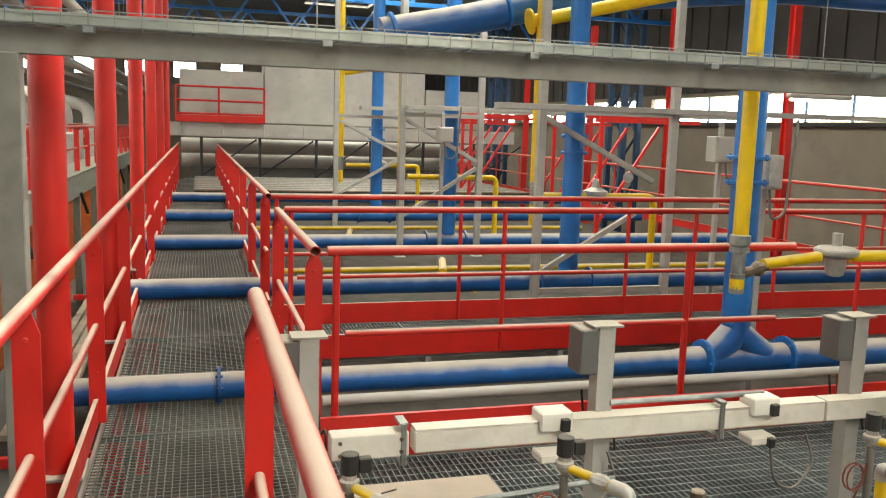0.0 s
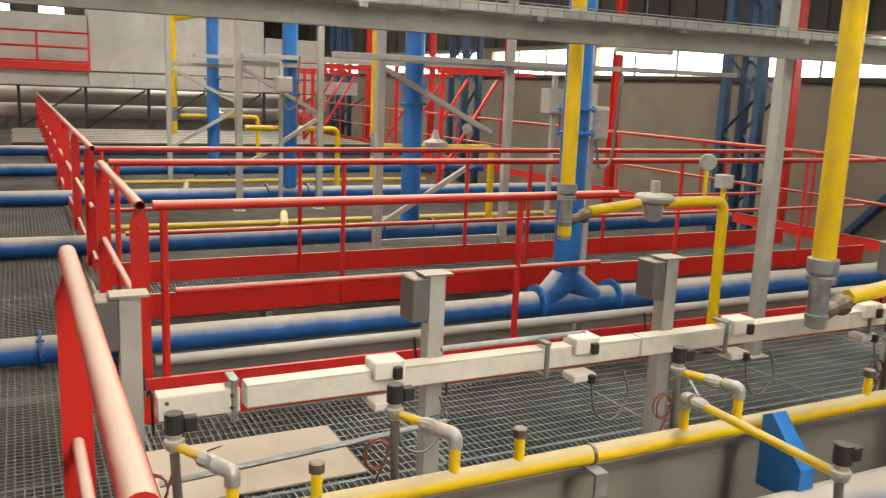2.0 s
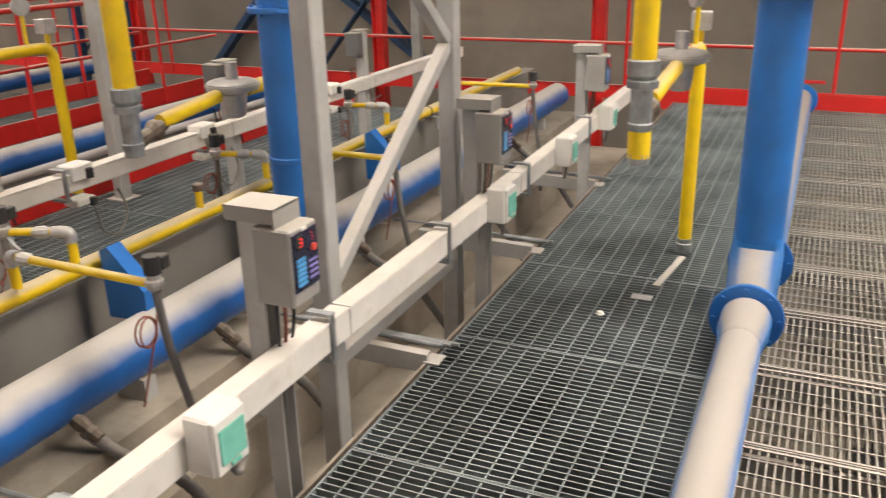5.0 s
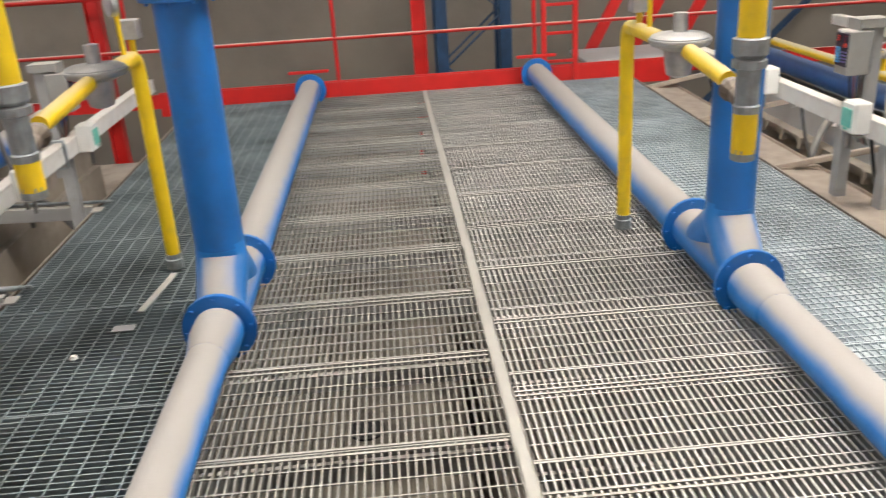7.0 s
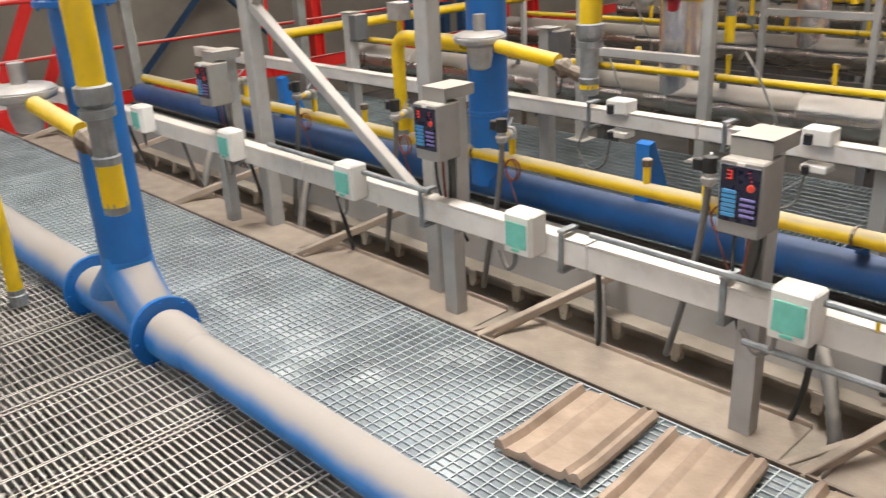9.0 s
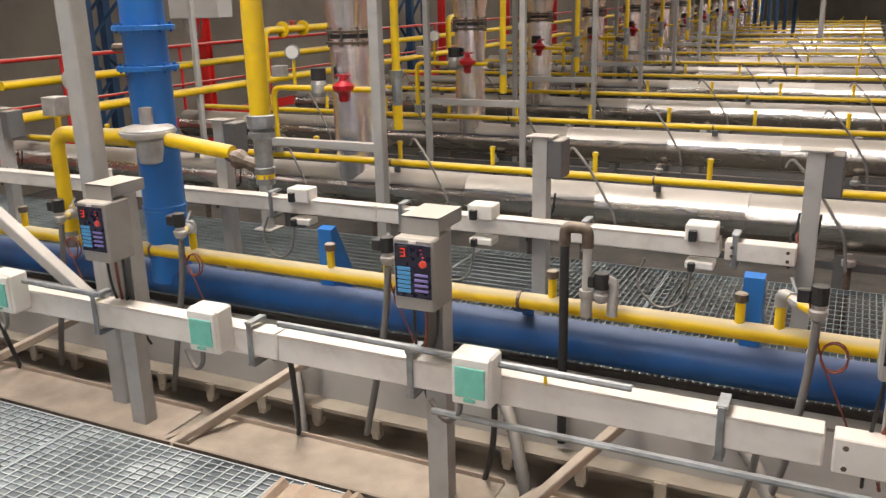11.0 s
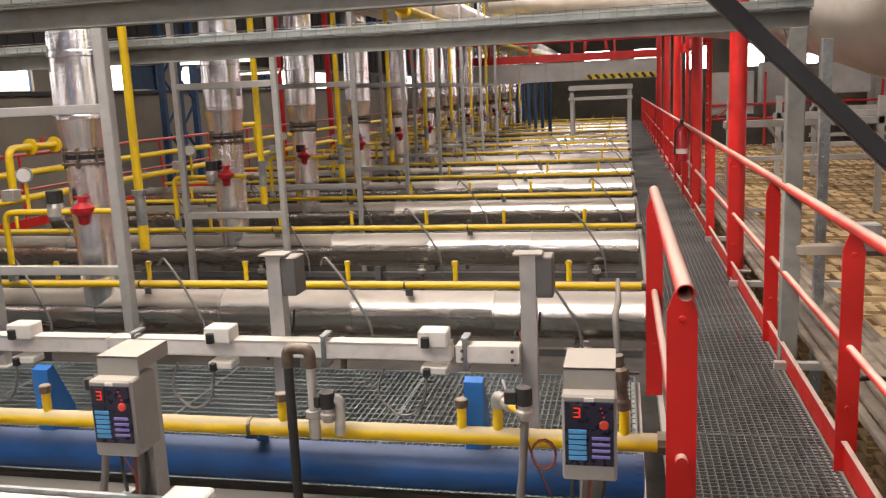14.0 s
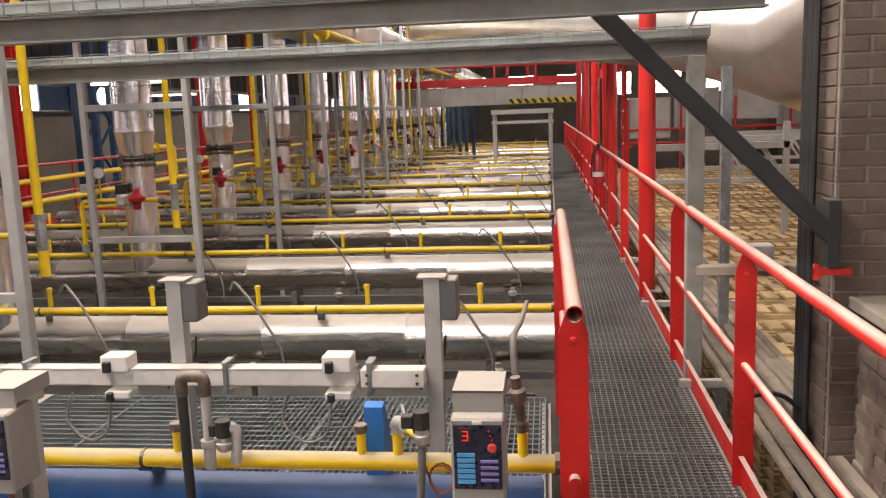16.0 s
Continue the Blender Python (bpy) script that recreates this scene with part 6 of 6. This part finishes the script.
# ---- far south bridge ----
bridge = empty("kiln_bridge", (0, -24.0, 0), "grey panelled bridge with red edge and hazard stripes", "bridge")
for k in range(9):
    part("panel", box((-0.6 + 0.72 * k, 0, 2.17), (0.69, 0.3, 0.5), 0.006), PANEL, bridge)
    part("stiffener", box((-0.96 + 0.72 * k, 0.17, 2.17), (0.03, 0.06, 0.5)), PANEL, bridge)
part("red_edge", box((2.2, 0.22, 2.53), (6.6, 0.06, 0.2)), RED, bridge)
STRIPE = material("hazard_yellow", (0.7, 0.5, 0.03), 0.5)
part("stripe_board", box((-0.05, 0.19, 2.0), (1.8, 0.02, 0.13)), STRIPE, bridge, "yellow board of the hazard stripes")
for k in range(9):
    part("stripe", bar((-0.9 + 0.2 * k, 0.204, 1.945), (-0.8 + 0.2 * k, 0.204, 2.055), 0.006, 0.07), BLACK, bridge)
for z in (2.95, 3.4):
    part("rail", tube([(-1.0, 0.3, z), (5.6, 0.3, z)], 0.03, 8), RED, bridge)
for k in range(7):
    part("rail_post", box((-1.0 + 1.1 * k, 0.3, 3.0), (0.06, 0.06, 0.9)), RED, bridge)
part("housing", box((3.4, -1.2, 3.7), (2.2, 1.6, 1.6), 0.05), PANEL, bridge, "white machine housing")
part("housing_edge", box((3.4, -0.36, 4.4), (2.4, 0.08, 0.18)), RED, bridge)
part("arm", bar((2.3, -0.3, 4.6), (1.6, -0.3, 3.0), 0.1), RED, bridge)
part("arm", bar((0.9, -0.3, 2.7), (0.6, -0.3, 4.6), 0.08), RED, bridge)
part("arm", bar((0.3, -0.3, 2.7), (0.6, -0.3, 4.6), 0.08), RED, bridge)
for k in range(3):
    bag = lathe((1.7 - 0.95 * k, -1.4, 4.9), (0, 0, -1), [(0, 0.62), (0.4, 0.6), (0.9, 0.42), (1.35, 0.14), (1.45, 0.1)], 14)
    for v in bag.verts:
        v.co.x += 0.06 * math.sin(9 * v.co.z + 5 * v.co.y)
        v.co.y += 0.06 * math.sin(7 * v.co.z + 4 * v.co.x)
    part("bag", bag, CLAD, bridge, "crumpled foil insulation bag", True)
for k in range(10):
    part("dark_post", box((2.0 + 0.32 * k, -2.0 - 1.1 * k, 1.0), (0.1, 0.1, 1.9)), NAVY, bridge)
frame_w = empty("white_gantry", (0.45, -23.0, 0), "white steel gantry table over the kiln", "gantry")
part("top", box((0, 0, 1.72), (1.6, 0.7, 0.12)), PANEL, frame_w)
part("top", box((0, 0, 1.45), (1.6, 0.6, 0.08)), PANEL, frame_w)
for x in (-0.72, 0.72):
    part("leg", box((x, 0, 0.6), (0.1, 0.5, 2.3)), PANEL, frame_w)
ext = empty("fire_extinguisher", (-1.0, -13.3, 0.62), "red fire extinguisher hanging on the railing", "extinguisher")
part("bottle", lathe((0.08, 0, 0), (0, 0, 1), [(0, 0.07), (0.01, 0.085), (0.42, 0.085), (0.48, 0.05), (0.5, 0.03), (0.54, 0.03)], 16), VALVE_RED, ext, smooth=True)
part("label", lathe((0.08, 0, 0.12), (0, 0, 1), [(0, 0.0862), (0.07, 0.0862)], 16), PLASTIC, ext)
part("valve", box((0.08, 0, 0.57), (0.05, 0.1, 0.06)), BLACK, ext)
part("hose", tube([(0.08, 0.04, 0.56), (0.17, 0.06, 0.45), (0.18, 0.03, 0.1)], 0.012, 8, 0.05), BLACK, ext)
ladder = empty("ladder", (-1.25, -15.0, 0), "red and grey steel ladder beside the walkway", "ladder")
for d in (-0.2, 0.2):
    part("rail", box((-0.2, d, 1.2), (0.05, 0.05, 2.8)), RED, ladder)
for k in range(9):
    part("rung", box((-0.2, 0, 0.05 + 0.27 * k), (0.03, 0.36, 0.03)), GALV, ladder)
stair = empty("platform_rails", (-1.2, -18.0, 0), "red railing frames of a raised platform", "railing")
for k in (0, 2, 4):
    part("post", box((0, 0.9 * k, 1.6), (0.06, 0.06, 3.2)), RED, stair)
    part("rail", tube([(0.5, 0.9 * k, 2.9), (-0.1, 0.9 * k, 2.9)], 0.04, 8), RED, stair)
part("beam", box((-0.1, 1.8, 2.4), (0.12, 4.2, 0.16)), RED, stair)

# ---- roof trusses ----
for k in range(15):
    y = -56.0 + 7.0 * k
    t = empty("roof_truss", (0, y, ROOF), "blue steel roof truss", "truss", "roof trusses")
    part("lower_chord", box((-2.0, 0, -1.5), (27.6, 0.1, 0.1)), BLUE_CLEAN, t)
    part("upper_chord", box((-2.0, 0, -0.12), (27.6, 0.1, 0.12)), BLUE_CLEAN, t)
    for m in range(14):
        x = -15.5 + 2.0 * m
        part("web", bar((x, 0, -1.5), (x + 1.0, 0, -0.15), 0.07), BLUE_CLEAN, t)
        part("web", bar((x + 1.0, 0, -0.15), (x + 2.0, 0, -1.5), 0.07), BLUE_CLEAN, t)
for sx, sy in SKYLIGHTS:
    w = empty("skylight", (sx, sy, ROOF + 0.25), "bright roof skylight with glazing bars", "skylight", "", "structure")
    part("glazing_bars", boxes([((-1.2 + 0.6 * k, 0, 0), (0.04, 4.2, 0.05)) for k in range(5)] + [((0, -2.1 + 0.7 * k, 0), (2.4, 0.04, 0.05)) for k in range(7)]), GREY, w)

# ---- loose things on the decks ----
def roof_tile(x, y, turn):
    """A clay roof tile with side ribs, a middle rib and end lip."""
    nx, ny = 24, 4
    bm = bmesh.new()
    lx, ly = 0.34, 0.48

    def h(u):
        return 0.016 * math.exp(-((u - 0.06) / 0.05) ** 2) + 0.014 * math.exp(-((u - 0.94) / 0.05) ** 2) + 0.016 * math.exp(-((u - 0.17) / 0.03) ** 2) + 0.012 * math.exp(-((u - 0.62) / 0.05) ** 2) - 0.010 * math.exp(-((u - 0.88) / 0.02) ** 2)
    grid = []
    for j in range(ny + 1):
        grid.append([bm.verts.new((lx * (i / nx - 0.5), ly * (j / ny - 0.5), 0.02 + 1.5 * h(i / nx) + 0.012 * (j == ny))) for i in range(nx + 1)])
    low = []
    for j in range(ny + 1):
        low.append([bm.verts.new((lx * (i / nx - 0.5), ly * (j / ny - 0.5), 0.002 + 1.2 * h(i / nx))) for i in range(nx + 1)])
    for j in range(ny):
        for i in range(nx):
            bm.faces.new((grid[j][i], grid[j][i + 1], grid[j + 1][i + 1], grid[j + 1][i]))
            bm.faces.new((low[j][i], low[j + 1][i], low[j + 1][i + 1], low[j][i + 1]))
    for i in range(nx):
        bm.faces.new((grid[0][i], low[0][i], low[0][i + 1], grid[0][i + 1]))
        bm.faces.new((grid[ny][i], grid[ny][i + 1], low[ny][i + 1], low[ny][i]))
    for j in range(ny):
        bm.faces.new((grid[j][0], grid[j + 1][0], low[j + 1][0], low[j][0]))
        bm.faces.new((grid[j][nx], low[j][nx], low[j + 1][nx], grid[j + 1][nx]))
    ob = part("roof_tile", bm, ROOF_TILE, smooth=False)
    ob.matrix_world = pose(x, y, 0.004, 0, 0, turn)
    return tagged(ob, "dusty sand-coloured clay roof tile lying on the grating", "roof tile", "roof tiles")


roof_tile(1.74, -2.37, 4)
roof_tile(1.33, -2.36, 6)
roof_tile(0.86, -2.40, 3)
sheet = part("cardboard_sheet", box((0.52, 4.31, 0.012), (0.88, 0.56, 0.012), 0.002), CARD)
tagged(sheet, "flat beige board lying on the grating deck", "board")
ob = part("steel_strip", bar((3.80, 1.04, 0.015), (4.25, 0.98, 0.015), 0.035, 0.012), GREY)
tagged(ob, "short pale steel strip lying on the grating", "metal strip")
ob = part("paper_scrap", box((3.66, 1.08, 0.006), (0.06, 0.1, 0.004), 0.001), PANEL)
tagged(ob, "crumpled white scrap on the grating", "scrap")
ob = part("paper_scrap", lathe((3.4, 1.22, 0.0), (0, 0, 1), [(0, 0.012), (0.008, 0.02), (0.02, 0.012)], 8), PLASTIC)
tagged(ob, "small white crumb on the grating", "scrap")
ob = part("kiln_port", lathe((3.45, 0.02, -0.522), (0, 0, 1), [(0, 0.08), (0.014, 0.085), (0.016, 0.06), (0.004, 0.055)], 22), DARK)
tagged(ob, "dark round port in the kiln roof", "port", "kiln ports")
structure("deck_bearer", boxes([((4.4, -0.555, -0.001), (8.6, 0.055, 0.006))] + [((0.13 + 0.6 * k + d, 0.03, 0.0), (0.011, 1.1, 0.006)) for k in range(14) for d in (0, 0.034)] + [((0.4 + 0.6 * k + d, -1.13, 0.0), (0.011, 1.1, 0.006)) for k in range(14) for d in (0, 0.03)]), GRATE_DUSTY_DIM, "pale steel bearing strips between the gratings", "trim")

# ---- bricks ----
def brick_mesh(w, d, h):
    bm = bmesh.new()
    add_box(bm, (0, 0, 0), (w + 0.004, d, h + 0.004), None, 0.0025)
    me = bpy.data.meshes.new("brick")
    bm.to_mesh(me)
    bm.free()
    me.materials.append(BRICK)
    return me


LONG, HALF, SIDE = brick_mesh(0.23, 0.03, 0.058), brick_mesh(0.108, 0.03, 0.058), brick_mesh(0.03, 0.23, 0.058)
SIDE_HALF = brick_mesh(0.03, 0.108, 0.058)


def lay(me, x, y, z, parent):
    b = new("brick", me)
    b.location = (x, y, z)
    b.parent = parent


for c in range(46):
    z = -0.2 + 0.07 * c
    odd = c % 2
    for k in range(3):
        lay(LONG, BX1 - 0.13 - 0.242 * k - 0.121 * odd, BY1 - 0.011, z, pier)
    if odd:
        lay(HALF, BX1 - 0.06, BY1 - 0.011, z, pier)
    for k in range(2):
        lay(SIDE, BX1 - 0.012, BY1 - 0.145 - 0.242 * k - 0.0 * odd, z, pier)
for c in range(18):
    z = 0.76 - 0.07 * c
    for k in range(8):
        lay(SIDE, -1.566, -4.35 + 0.242 * k + 0.121 * (c % 2), z, para)
